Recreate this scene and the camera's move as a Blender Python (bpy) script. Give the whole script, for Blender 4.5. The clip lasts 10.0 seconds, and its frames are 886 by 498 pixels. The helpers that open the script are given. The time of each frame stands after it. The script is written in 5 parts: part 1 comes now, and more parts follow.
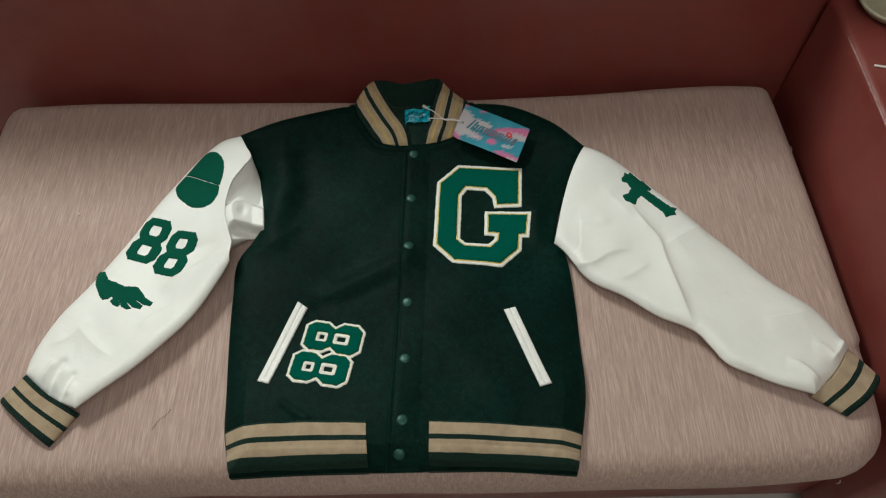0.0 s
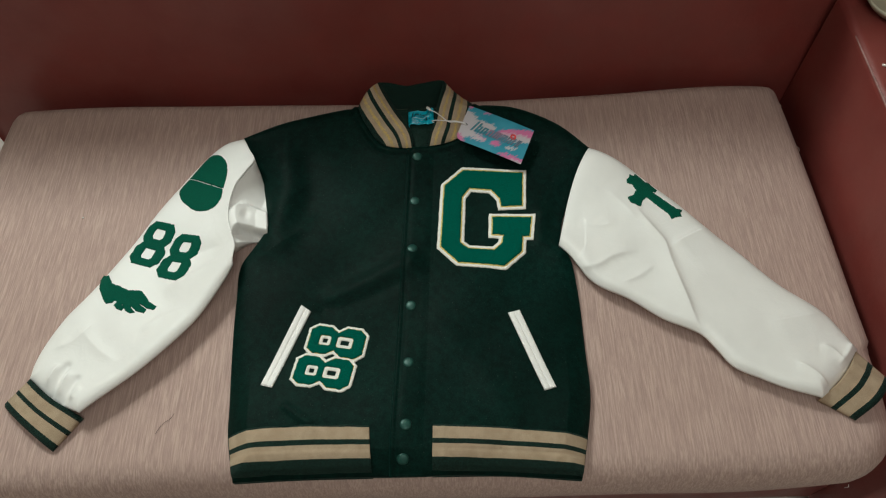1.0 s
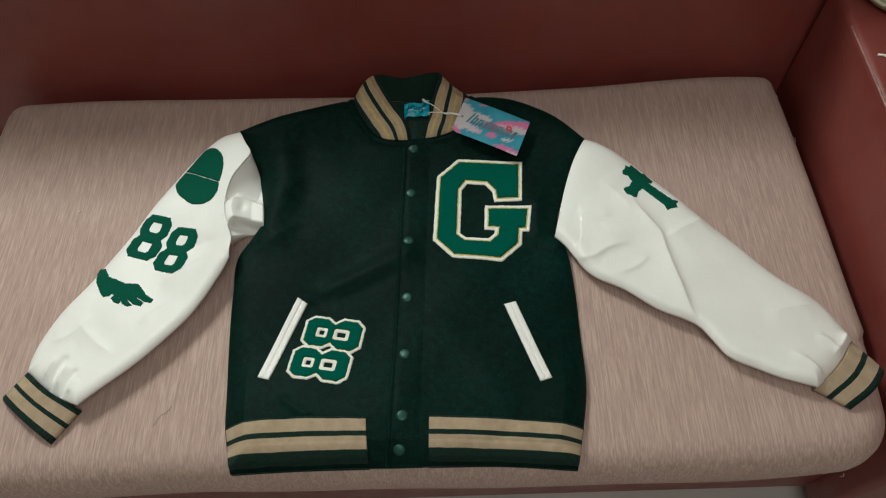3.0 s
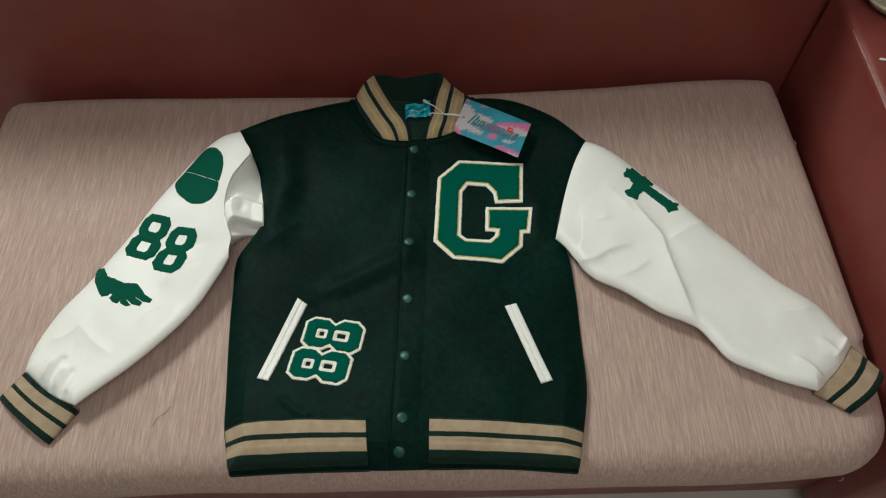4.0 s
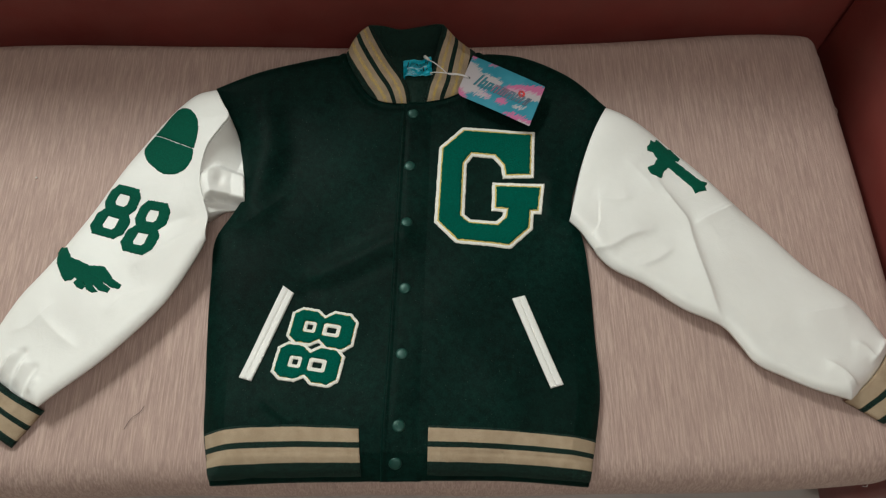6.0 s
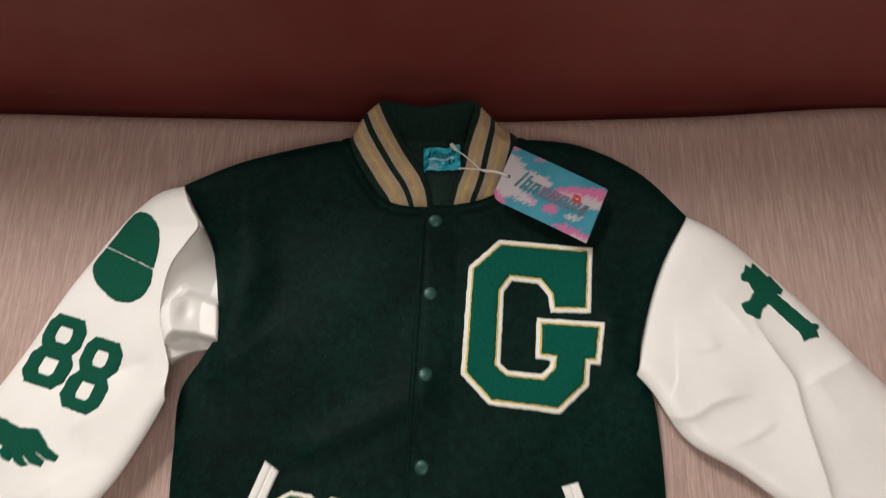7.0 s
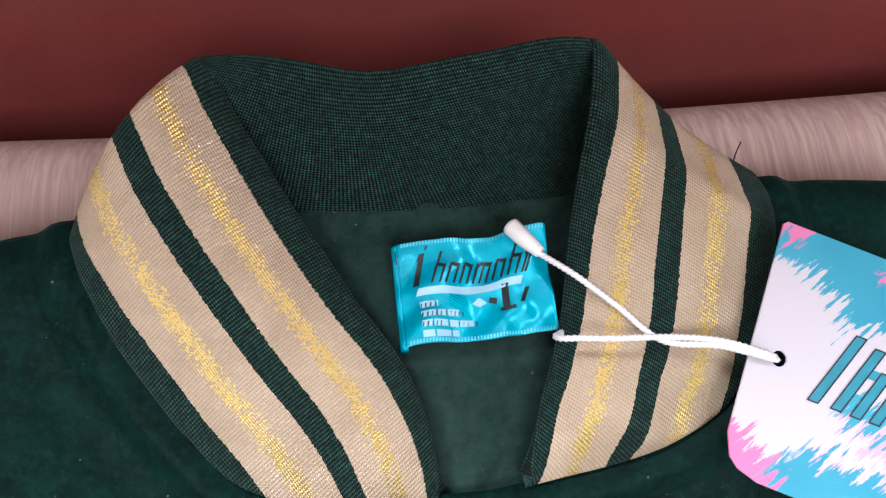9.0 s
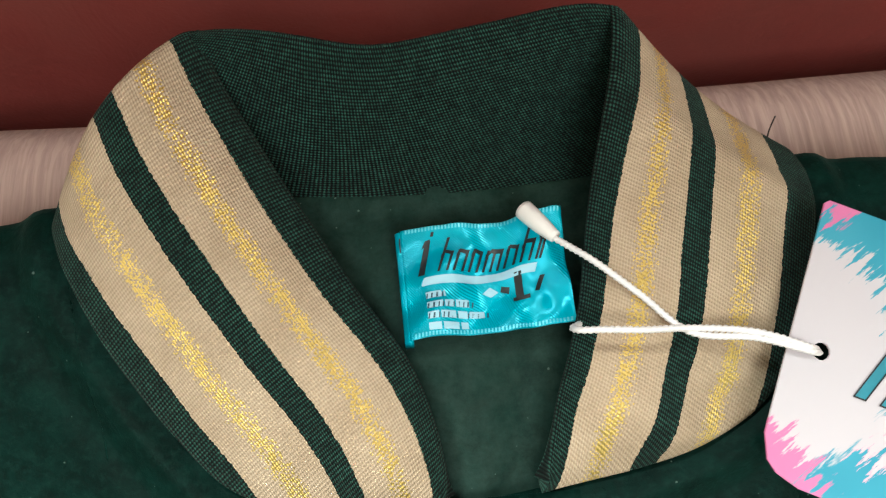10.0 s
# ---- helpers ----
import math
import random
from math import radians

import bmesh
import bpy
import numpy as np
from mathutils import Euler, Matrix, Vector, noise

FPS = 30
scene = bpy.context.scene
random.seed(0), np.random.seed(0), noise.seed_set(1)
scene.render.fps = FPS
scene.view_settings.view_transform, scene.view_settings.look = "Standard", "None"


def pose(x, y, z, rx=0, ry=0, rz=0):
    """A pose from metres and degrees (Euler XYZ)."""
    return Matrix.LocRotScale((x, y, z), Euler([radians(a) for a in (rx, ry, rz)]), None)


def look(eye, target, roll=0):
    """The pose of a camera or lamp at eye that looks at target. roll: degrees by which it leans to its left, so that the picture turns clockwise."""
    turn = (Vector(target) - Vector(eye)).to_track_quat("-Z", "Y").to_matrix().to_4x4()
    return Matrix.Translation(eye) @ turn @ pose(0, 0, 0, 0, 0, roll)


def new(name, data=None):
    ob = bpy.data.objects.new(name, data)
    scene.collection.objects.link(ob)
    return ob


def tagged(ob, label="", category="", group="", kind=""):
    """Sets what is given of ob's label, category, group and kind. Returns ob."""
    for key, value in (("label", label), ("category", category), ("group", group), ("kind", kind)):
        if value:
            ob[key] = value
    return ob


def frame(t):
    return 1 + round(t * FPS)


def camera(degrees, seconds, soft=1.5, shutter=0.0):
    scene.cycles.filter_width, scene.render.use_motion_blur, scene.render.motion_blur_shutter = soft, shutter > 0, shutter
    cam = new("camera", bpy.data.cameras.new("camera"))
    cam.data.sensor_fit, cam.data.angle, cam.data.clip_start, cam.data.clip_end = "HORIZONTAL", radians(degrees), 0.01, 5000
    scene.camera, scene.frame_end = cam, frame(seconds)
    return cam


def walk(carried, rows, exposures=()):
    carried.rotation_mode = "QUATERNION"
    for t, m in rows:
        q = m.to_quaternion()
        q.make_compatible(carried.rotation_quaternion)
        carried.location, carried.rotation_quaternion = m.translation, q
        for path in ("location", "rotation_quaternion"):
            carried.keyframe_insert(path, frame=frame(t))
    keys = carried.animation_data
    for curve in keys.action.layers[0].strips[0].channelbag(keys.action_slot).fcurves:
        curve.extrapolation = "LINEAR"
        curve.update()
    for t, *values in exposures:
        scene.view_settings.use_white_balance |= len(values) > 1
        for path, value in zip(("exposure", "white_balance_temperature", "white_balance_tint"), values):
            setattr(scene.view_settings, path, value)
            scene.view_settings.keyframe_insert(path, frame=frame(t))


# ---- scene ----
cam = camera(62.0, 10.0, 1.2, 0.3)
PATH = [
    (0, (0.051, -0.201, 1.389), (0.063, 0.811, -0.336), -0.8),
    (0.5, (0.054, -0.201, 1.388), (0.057, 0.81, -0.337), -1.4),
    (1, (0.057, -0.194, 1.387), (0.048, 0.817, -0.339), -2.0),
    (1.5, (0.064, -0.186, 1.385), (0.044, 0.81, -0.349), -2.7),
    (2, (0.062, -0.187, 1.387), (0.049, 0.804, -0.35), -2.4),
    (2.5, (0.066, -0.198, 1.387), (0.051, 0.798, -0.347), -2.7),
    (4, (0.055, -0.193, 1.386), (0.058, 0.801, -0.349), -1.3),
    (4.5, (0.065, -0.191, 1.38), (0.051, 0.799, -0.358), -2.5),
    (5, (0.065, -0.182, 1.378), (0.061, 0.795, -0.367), -2.2),
    (6.3, (0.041, 0.004, 1.299), (0.064, 0.74, -0.56), 1.2),
    (6.5, (0.042, 0.05, 1.269), (0.031, 0.777, -0.594), -1.8),
    (7, (0.037, 0.234, 1.202), (0.003, 0.893, -0.686), -2.6),
    (7.5, (0.009, 0.407, 1.063), (-0.034, 0.907, -0.873), -5.4),
    (7.6, (-0.002, 0.433, 1.026), (-0.029, 0.925, -0.913), -4.5),
    (8, (-0.017, 0.500, 0.824), (0.001, 1.013, -1.110), -0.7),
    (8.3, (-0.016, 0.533, 0.72), (0.034, 1.053, -1.21), 3.2),
    (8.5, (-0.016, 0.544, 0.677), (0.128, 1.058, -1.251), 12.6),
    (9, (0.0, 0.555, 0.647), (0.144, 1.128, -1.264), 9.7),
    (9.5, (0.003, 0.556, 0.64), (0.136, 1.142, -1.268), 8.5),
    (10, (0.005, 0.555, 0.632), (0.083, 1.139, -1.279), 3.0),
]
# light: a lamp high on the wall behind the sofa, an added front fill lamp, world outside the closed room
EXPOSURES = [(0, -0.40, 6180, -3), (5.0, -0.40, 6180, -3), (6.5, -0.38, 6300, 3), (7.0, -0.26, 6600, 11), (7.5, 0.12, 7400, 32), (8.0, 1.68, 7600, 43), (8.3, 2.02, 6200, 38), (8.5, 2.02, 5700, 29), (9.0, 1.56, 5550, 12), (9.4, 1.38, 5900, 3), (10.0, 1.46, 6050, -2)]
walk(cam, [(t, look(eye, target, roll)) for t, eye, target, roll in PATH], EXPOSURES)

world = bpy.data.worlds.new("world")
scene.world = world
world.use_nodes = True
world.node_tree.nodes["Background"].inputs[0].default_value = (0.8, 0.85, 1.0, 1)
world.node_tree.nodes["Background"].inputs[1].default_value = 0.3


def area_lamp(name, eye, target, sx, sy, watts, color):
    data = bpy.data.lights.new(name, "AREA")
    data.shape, data.size, data.size_y, data.energy, data.color = "RECTANGLE", sx, sy, watts, color
    ob = new(name, data)
    ob.matrix_world = look(eye, target)
    return ob


area_lamp("wall_light", (-0.85, 1.47, 2.06), (0.12, 0.25, 0.42), 0.6, 0.6, 46, (1.0, 0.985, 0.93))
# unseen fill lamp, added to lift the backrest and the shaded cloth
area_lamp("front_fill_light", (0.28, -0.72, 2.64), (0.20, -0.30, 0.0), 1.2, 1.2, 24.5, (1.0, 0.95, 0.90))

# ---------------------------------------------------------------- materials


def material(name, rough=0.8, metal=0.0, color=(0.5, 0.5, 0.5)):
    m = bpy.data.materials.new(name)
    m.use_nodes = True
    b = m.node_tree.nodes["Principled BSDF"]
    b.inputs["Roughness"].default_value = rough
    b.inputs["Metallic"].default_value = metal
    b.inputs["Base Color"].default_value = (*color, 1)
    return m, m.node_tree.nodes, m.node_tree.links, b


def node(ns, kind, **props):
    n = ns.new(kind)
    for key, value in props.items():
        n.inputs[key.replace("_", " ")].default_value = value
    return n


def coords(ns, ls, scale, kind="Object", turn=(0, 0, 0)):
    tc = ns.new("ShaderNodeTexCoord")
    mp = ns.new("ShaderNodeMapping")
    mp.inputs["Scale"].default_value = scale
    mp.inputs["Rotation"].default_value = [radians(a) for a in turn]
    ls.new(tc.outputs[kind], mp.inputs["Vector"])
    return mp.outputs[0]


def noise_tex(ns, ls, vec, scale, detail=3, rough=0.55, distort=0.0):
    n = node(ns, "ShaderNodeTexNoise", Scale=scale, Detail=detail, Roughness=rough, Distortion=distort)
    ls.new(vec, n.inputs["Vector"])
    return n.outputs["Fac"]


def ramp(ns, ls, fac, stops, interp="LINEAR"):
    r = ns.new("ShaderNodeValToRGB")
    e = r.color_ramp
    e.interpolation = interp
    while len(e.elements) < len(stops):
        e.elements.new(0.5)
    for el, (p, c) in zip(e.elements, stops):
        el.position = p
        el.color = (*c, 1) if len(c) == 3 else c
    ls.new(fac, r.inputs[0])
    return r.outputs[0]


def math_node(ns, ls, op, a, b=None):
    n = ns.new("ShaderNodeMath")
    n.operation = op
    for k, v in enumerate((a, b)):
        if v is None:
            continue
        if isinstance(v, (int, float)):
            n.inputs[k].default_value = v
        else:
            ls.new(v, n.inputs[k])
    return n.outputs[0]


def mixed(ns, ls, fac, a, b, blend="MIX"):
    n = ns.new("ShaderNodeMix")
    n.data_type, n.blend_type = "RGBA", blend
    for k, v in ((0, fac), (6, a), (7, b)):
        if isinstance(v, (int, float)):
            n.inputs[k].default_value = v
        elif isinstance(v, tuple):
            n.inputs[k].default_value = (*v, 1)
        else:
            ls.new(v, n.inputs[k])
    return n.outputs[2]


def bump(ns, ls, b, height, strength, dist, before=None):
    n = node(ns, "ShaderNodeBump", Strength=strength, Distance=dist)
    ls.new(height, n.inputs["Height"])
    if before is not None:
        ls.new(before, n.inputs["Normal"])
    ls.new(n.outputs[0], b.inputs["Normal"])
    return n.outputs[0]


def sheen(b, weight, rough, tint):
    b.inputs["Sheen Weight"].default_value = weight
    b.inputs["Sheen Roughness"].default_value = rough
    b.inputs["Sheen Tint"].default_value = (*tint, 1)


def fleece_material(name, pale=0.0):
    m, ns, ls, b = material(name, 0.9)
    v = coords(ns, ls, (1, 1, 1))
    broad = noise_tex(ns, ls, v, 22, 3)
    stroke = ramp(ns, ls, noise_tex(ns, ls, v, 7.5, 3, 0.5, 0.4), [(0.30, (0.75, 0.75, 0.75)), (0.70, (1.3, 1.3, 1.3))])
    fuzz = noise_tex(ns, ls, v, 480, 5, 0.75)
    c = ramp(ns, ls, broad, [(0.3, (0.0005, 0.0056, 0.0042)), (0.7, (0.0010, 0.0090, 0.0068))])
    brushed = noise_tex(ns, ls, v, 110, 6, 0.72, 0.15)
    c = mixed(ns, ls, ramp(ns, ls, brushed, [(0.42, (0, 0, 0)), (0.66, (0.75, 0.75, 0.75))]), c, (0.0024, 0.0195, 0.0147))
    c = mixed(ns, ls, ramp(ns, ls, fuzz, [(0.48, (0, 0, 0)), (0.68, (0.6, 0.6, 0.6))]), c, (0.0062, 0.027, 0.021))
    if pale:
        nap = noise_tex(ns, ls, v, 210, 5, 0.75)
        c = mixed(ns, ls, ramp(ns, ls, nap, [(0.36, (pale * 0.4,) * 3), (0.66, (pale,) * 3)]), c, (0.030, 0.056, 0.045))
    c = mixed(ns, ls, 1.0, c, stroke, "MULTIPLY")
    dots = node(ns, "ShaderNodeTexVoronoi", Scale=330.0)
    ls.new(v, dots.inputs["Vector"])
    pick = ns.new("ShaderNodeSeparateColor")
    ls.new(dots.outputs["Color"], pick.inputs[0])
    small = math_node(ns, ls, "LESS_THAN", dots.outputs["Distance"], math_node(ns, ls, "MULTIPLY", math_node(ns, ls, "SUBTRACT", pick.outputs[0], 0.62), 0.30))
    c = mixed(ns, ls, math_node(ns, ls, "MULTIPLY", small, 0.6), c, (0.13, 0.17, 0.15))
    ls.new(c, b.inputs["Base Color"])
    first = bump(ns, ls, b, fuzz, 0.25, 0.0007)
    second = bump(ns, ls, b, noise_tex(ns, ls, v, 300, 4, 0.7), 0.25, 0.0012, first)
    bump(ns, ls, b, brushed, 0.20, 0.0016, second)
    sheen(b, 0.06, 0.45, (0.20, 0.75, 0.58))
    b.inputs["Specular IOR Level"].default_value = 0.06
    b.inputs["Roughness"].default_value = 0.56
    return m


def leatherette_material():
    m, ns, ls, b = material("white_leatherette", 0.5)
    v = coords(ns, ls, (1, 1, 1))
    c = ramp(ns, ls, noise_tex(ns, ls, v, 9, 4), [(0.3, (0.825, 0.80, 0.785)), (0.7, (0.885, 0.865, 0.85))])
    ls.new(c, b.inputs["Base Color"])
    grain = ns.new("ShaderNodeTexVoronoi")
    grain.inputs["Scale"].default_value = 700
    ls.new(v, grain.inputs["Vector"])
    first = bump(ns, ls, b, grain.outputs["Distance"], 0.15, 0.0004)
    bump(ns, ls, b, noise_tex(ns, ls, v, 38, 3, 0.5, 0.6), 0.22, 0.004, first)
    return m


def rib_material(name, bands, gold=True):
    """Rib knit: UV x runs along the band and UV y across it, both in metres; bands: [(from metres, is it tan)]."""
    m, ns, ls, b = material(name, 0.85)
    tc = ns.new("ShaderNodeTexCoord")
    sep = ns.new("ShaderNodeSeparateXYZ")
    ls.new(tc.outputs["UV"], sep.inputs[0])
    ob = coords(ns, ls, (1, 1, 1))
    wob = math_node(ns, ls, "MULTIPLY", math_node(ns, ls, "SUBTRACT", noise_tex(ns, ls, ob, 45, 3), 0.5), 0.0009)
    teeth = math_node(ns, ls, "MULTIPLY", math_node(ns, ls, "SUBTRACT", noise_tex(ns, ls, ob, 1100, 1), 0.5), 0.0011)
    across = math_node(ns, ls, "ADD", sep.outputs[1], math_node(ns, ls, "ADD", wob, teeth))
    wide = math_node(ns, ls, "MULTIPLY", across, 10.0)
    mask = ramp(ns, ls, wide, [(min(p * 10, 1.0), (float(t),) * 3) for p, t in bands], "CONSTANT")
    tan = ramp(ns, ls, noise_tex(ns, ls, ob, 70, 3), [(0.3, (0.465, 0.347, 0.242)), (0.7, (0.56, 0.432, 0.312))])
    dark = ramp(ns, ls, noise_tex(ns, ls, ob, 300, 3), [(0.35, (0.0042, 0.0155, 0.0118)), (0.7, (0.0090, 0.029, 0.022))])
    c = mixed(ns, ls, mask, dark, tan)
    wale = node(ns, "ShaderNodeTexWave", Scale=1.0, Distortion=0.5, Detail=1.0, Detail_Scale=2.0)
    vec = ns.new("ShaderNodeMapping")
    vec.inputs["Scale"].default_value = (340, 5, 1)
    ls.new(tc.outputs["UV"], vec.inputs["Vector"])
    ls.new(vec.outputs[0], wale.inputs["Vector"])
    stitch = node(ns, "ShaderNodeTexWave", Scale=1.0, Distortion=0.6, Detail=1.0)
    stitch.bands_direction = "Y"
    vec2 = ns.new("ShaderNodeMapping")
    vec2.inputs["Scale"].default_value = (5, 380, 1)
    ls.new(tc.outputs["UV"], vec2.inputs["Vector"])
    ls.new(vec2.outputs[0], stitch.inputs["Vector"])
    knit = math_node(ns, ls, "ADD", wale.outputs["Fac"], math_node(ns, ls, "MULTIPLY", stitch.outputs["Fac"], 0.9))
    uneven = math_node(ns, ls, "ADD", math_node(ns, ls, "MULTIPLY", noise_tex(ns, ls, ob, 800, 3, 0.7), 0.75), 0.20)
    knit = math_node(ns, ls, "MULTIPLY", knit, uneven)
    # shade in the stitch gaps and glints on the stitches, painted into the colour
    soft = ramp(ns, ls, knit, [(0.2, (0.72, 0.70, 0.66)), (0.8, (1, 1, 1))])
    hard = ramp(ns, ls, knit, [(0.34, (0.05, 0.05, 0.05)), (0.60, (0.55, 0.55, 0.55)), (0.94, (3.6, 3.6, 3.6))])
    shade = mixed(ns, ls, mask, hard, soft)
    c = mixed(ns, ls, 1.0, c, shade, "MULTIPLY")
    if gold:
        mids = []
        ends = [*bands, (0.1, 0)]
        for (p, t), (q, _) in zip(ends, ends[1:]):
            if t:
                mid, half = (p + q) / 2, (q - p) * 0.14
                mids.append(ramp(ns, ls, wide, [((mid - half - 0.001) * 10, (0, 0, 0)), ((mid - half * 0.3) * 10, (1, 1, 1)), ((mid + half * 0.3) * 10, (1, 1, 1)), ((mid + half + 0.001) * 10, (0, 0, 0))]))
        lane = mids[0]
        for other in mids[1:]:
            lane = math_node(ns, ls, "MAXIMUM", lane, other)
        flecks = ns.new("ShaderNodeTexVoronoi")
        flecks.inputs["Scale"].default_value = 2500
        ls.new(ob, flecks.inputs["Vector"])
        bits = ns.new("ShaderNodeSeparateColor")
        ls.new(flecks.outputs["Color"], bits.inputs[0])
        patchy = ramp(ns, ls, noise_tex(ns, ls, ob, 160, 4), [(0.3, (0.5, 0.5, 0.5)), (0.6, (1, 1, 1))])
        share = math_node(ns, ls, "MULTIPLY", lane, patchy)
        lurex = math_node(ns, ls, "GREATER_THAN", math_node(ns, ls, "MULTIPLY", share, 0.82), bits.outputs[0])
        c = mixed(ns, ls, lurex, c, (0.72, 0.52, 0.16))
        ls.new(math_node(ns, ls, "MULTIPLY", lurex, 0.7), b.inputs["Metallic"])
        ls.new(math_node(ns, ls, "SUBTRACT", 0.85, math_node(ns, ls, "MULTIPLY", lurex, 0.42)), b.inputs["Roughness"])
    ls.new(c, b.inputs["Base Color"])
    bump(ns, ls, b, knit, 0.5, 0.0009)
    sheen(b, 0.05, 0.5, (0.55, 0.75, 0.65))
    b.inputs["Specular IOR Level"].default_value = 0.2
    return m


def chenille_material():
    m, ns, ls, b = material("green_chenille", 0.9)
    v = coords(ns, ls, (1, 1, 1))
    loops = noise_tex(ns, ls, v, 650, 3, 0.6)
    c = ramp(ns, ls, loops, [(0.3, (0.0, 0.058, 0.040)), (0.75, (0.0, 0.118, 0.083))])
    ls.new(c, b.inputs["Base Color"])
    bump(ns, ls, b, loops, 0.7, 0.0016)
    sheen(b, 0.04, 0.4, (0.1, 0.8, 0.5))
    b.inputs["Specular IOR Level"].default_value = 0.15
    return m


def felt_material(name, low, high, size=500):
    m, ns, ls, b = material(name, 0.9)
    v = coords(ns, ls, (1, 1, 1))
    f = noise_tex(ns, ls, v, size, 3, 0.6)
    ls.new(ramp(ns, ls, f, [(0.3, low), (0.7, high)]), b.inputs["Base Color"])
    bump(ns, ls, b, f, 0.4, 0.0006)
    b.inputs["Specular IOR Level"].default_value = 0.2
    return m


def cushion_material():
    """Slub weave: threads run from the front to the back of the seat."""
    m, ns, ls, b = material("beige_slub_weave", 0.85)
    v = coords(ns, ls, (1000, 60, 300))
    v2 = coords(ns, ls, (500, 17, 150))
    broad = coords(ns, ls, (1, 1, 1))
    thread = noise_tex(ns, ls, v, 1.0, 3, 0.6)
    slub = noise_tex(ns, ls, v2, 1.0, 2, 0.6, 0.3)
    stain = noise_tex(ns, ls, broad, 5, 4)
    c = ramp(ns, ls, thread, [(0.32, (0.388, 0.266, 0.236)), (0.66, (0.503, 0.358, 0.316))])
    c = mixed(ns, ls, ramp(ns, ls, slub, [(0.52, (0, 0, 0)), (0.62, (0.5, 0.5, 0.5))]), c, (0.622, 0.462, 0.410))
    c = mixed(ns, ls, ramp(ns, ls, slub, [(0.36, (0.5, 0.5, 0.5)), (0.46, (0, 0, 0))]), c, (0.32, 0.210, 0.192))
    c = mixed(ns, ls, ramp(ns, ls, stain, [(0.35, (0, 0, 0)), (0.75, (0.3, 0.3, 0.3))]), c, (0.40, 0.275, 0.24))
    ls.new(c, b.inputs["Base Color"])
    first = bump(ns, ls, b, slub, 0.5, 0.0012)
    bump(ns, ls, b, thread, 0.4, 0.0007, first)
    sheen(b, 0.1, 0.5, (0.9, 0.8, 0.75))
    return m


def maroon_material():
    m, ns, ls, b = material("maroon_leatherette", 0.5)
    v = coords(ns, ls, (1, 1, 1))
    c = ramp(ns, ls, noise_tex(ns, ls, v, 6, 4), [(0.3, (0.176, 0.033, 0.029)), (0.7, (0.238, 0.049, 0.042))])
    c = mixed(ns, ls, ramp(ns, ls, noise_tex(ns, ls, v, 17, 5, 0.6), [(0.38, (0, 0, 0)), (0.68, (0.8, 0.8, 0.8))]), c, (0.205, 0.052, 0.044))
    ls.new(c, b.inputs["Base Color"])
    w = noise_tex(ns, ls, v, 34, 4, 0.55, 1.2)
    crease = ramp(ns, ls, w, [(0.44, (0, 0, 0)), (0.5, (1, 1, 1)), (0.56, (0, 0, 0))])
    first = bump(ns, ls, b, crease, 0.05, 0.002)
    second = bump(ns, ls, b, noise_tex(ns, ls, v, 600, 3), 0.28, 0.0006, first)
    bump(ns, ls, b, noise_tex(ns, ls, v, 12, 3), 0.3, 0.006, second)
    ls.new(ramp(ns, ls, noise_tex(ns, ls, v, 18, 4), [(0.3, (0.33, 0.33, 0.33)), (0.7, (0.48, 0.48, 0.48))]), b.inputs["Roughness"])
    return m


def satin_material():
    m, ns, ls, b = material("turquoise_satin", 0.28)
    v = coords(ns, ls, (1, 1, 1))
    weave = node(ns, "ShaderNodeTexWave", Scale=820.0, Distortion=0.3)
    weave.bands_direction = "DIAGONAL"
    ls.new(v, weave.inputs["Vector"])
    c = ramp(ns, ls, noise_tex(ns, ls, v, 90, 2), [(0.3, (0.0, 0.36, 0.52)), (0.7, (0.01, 0.56, 0.74))])
    ls.new(c, b.inputs["Base Color"])
    bump(ns, ls, b, weave.outputs["Fac"], 0.45, 0.0003)
    b.inputs["Anisotropic"].default_value = 0.5
    b.inputs["Specular IOR Level"].default_value = 0.9
    b.inputs["Metallic"].default_value = 0.35
    return m


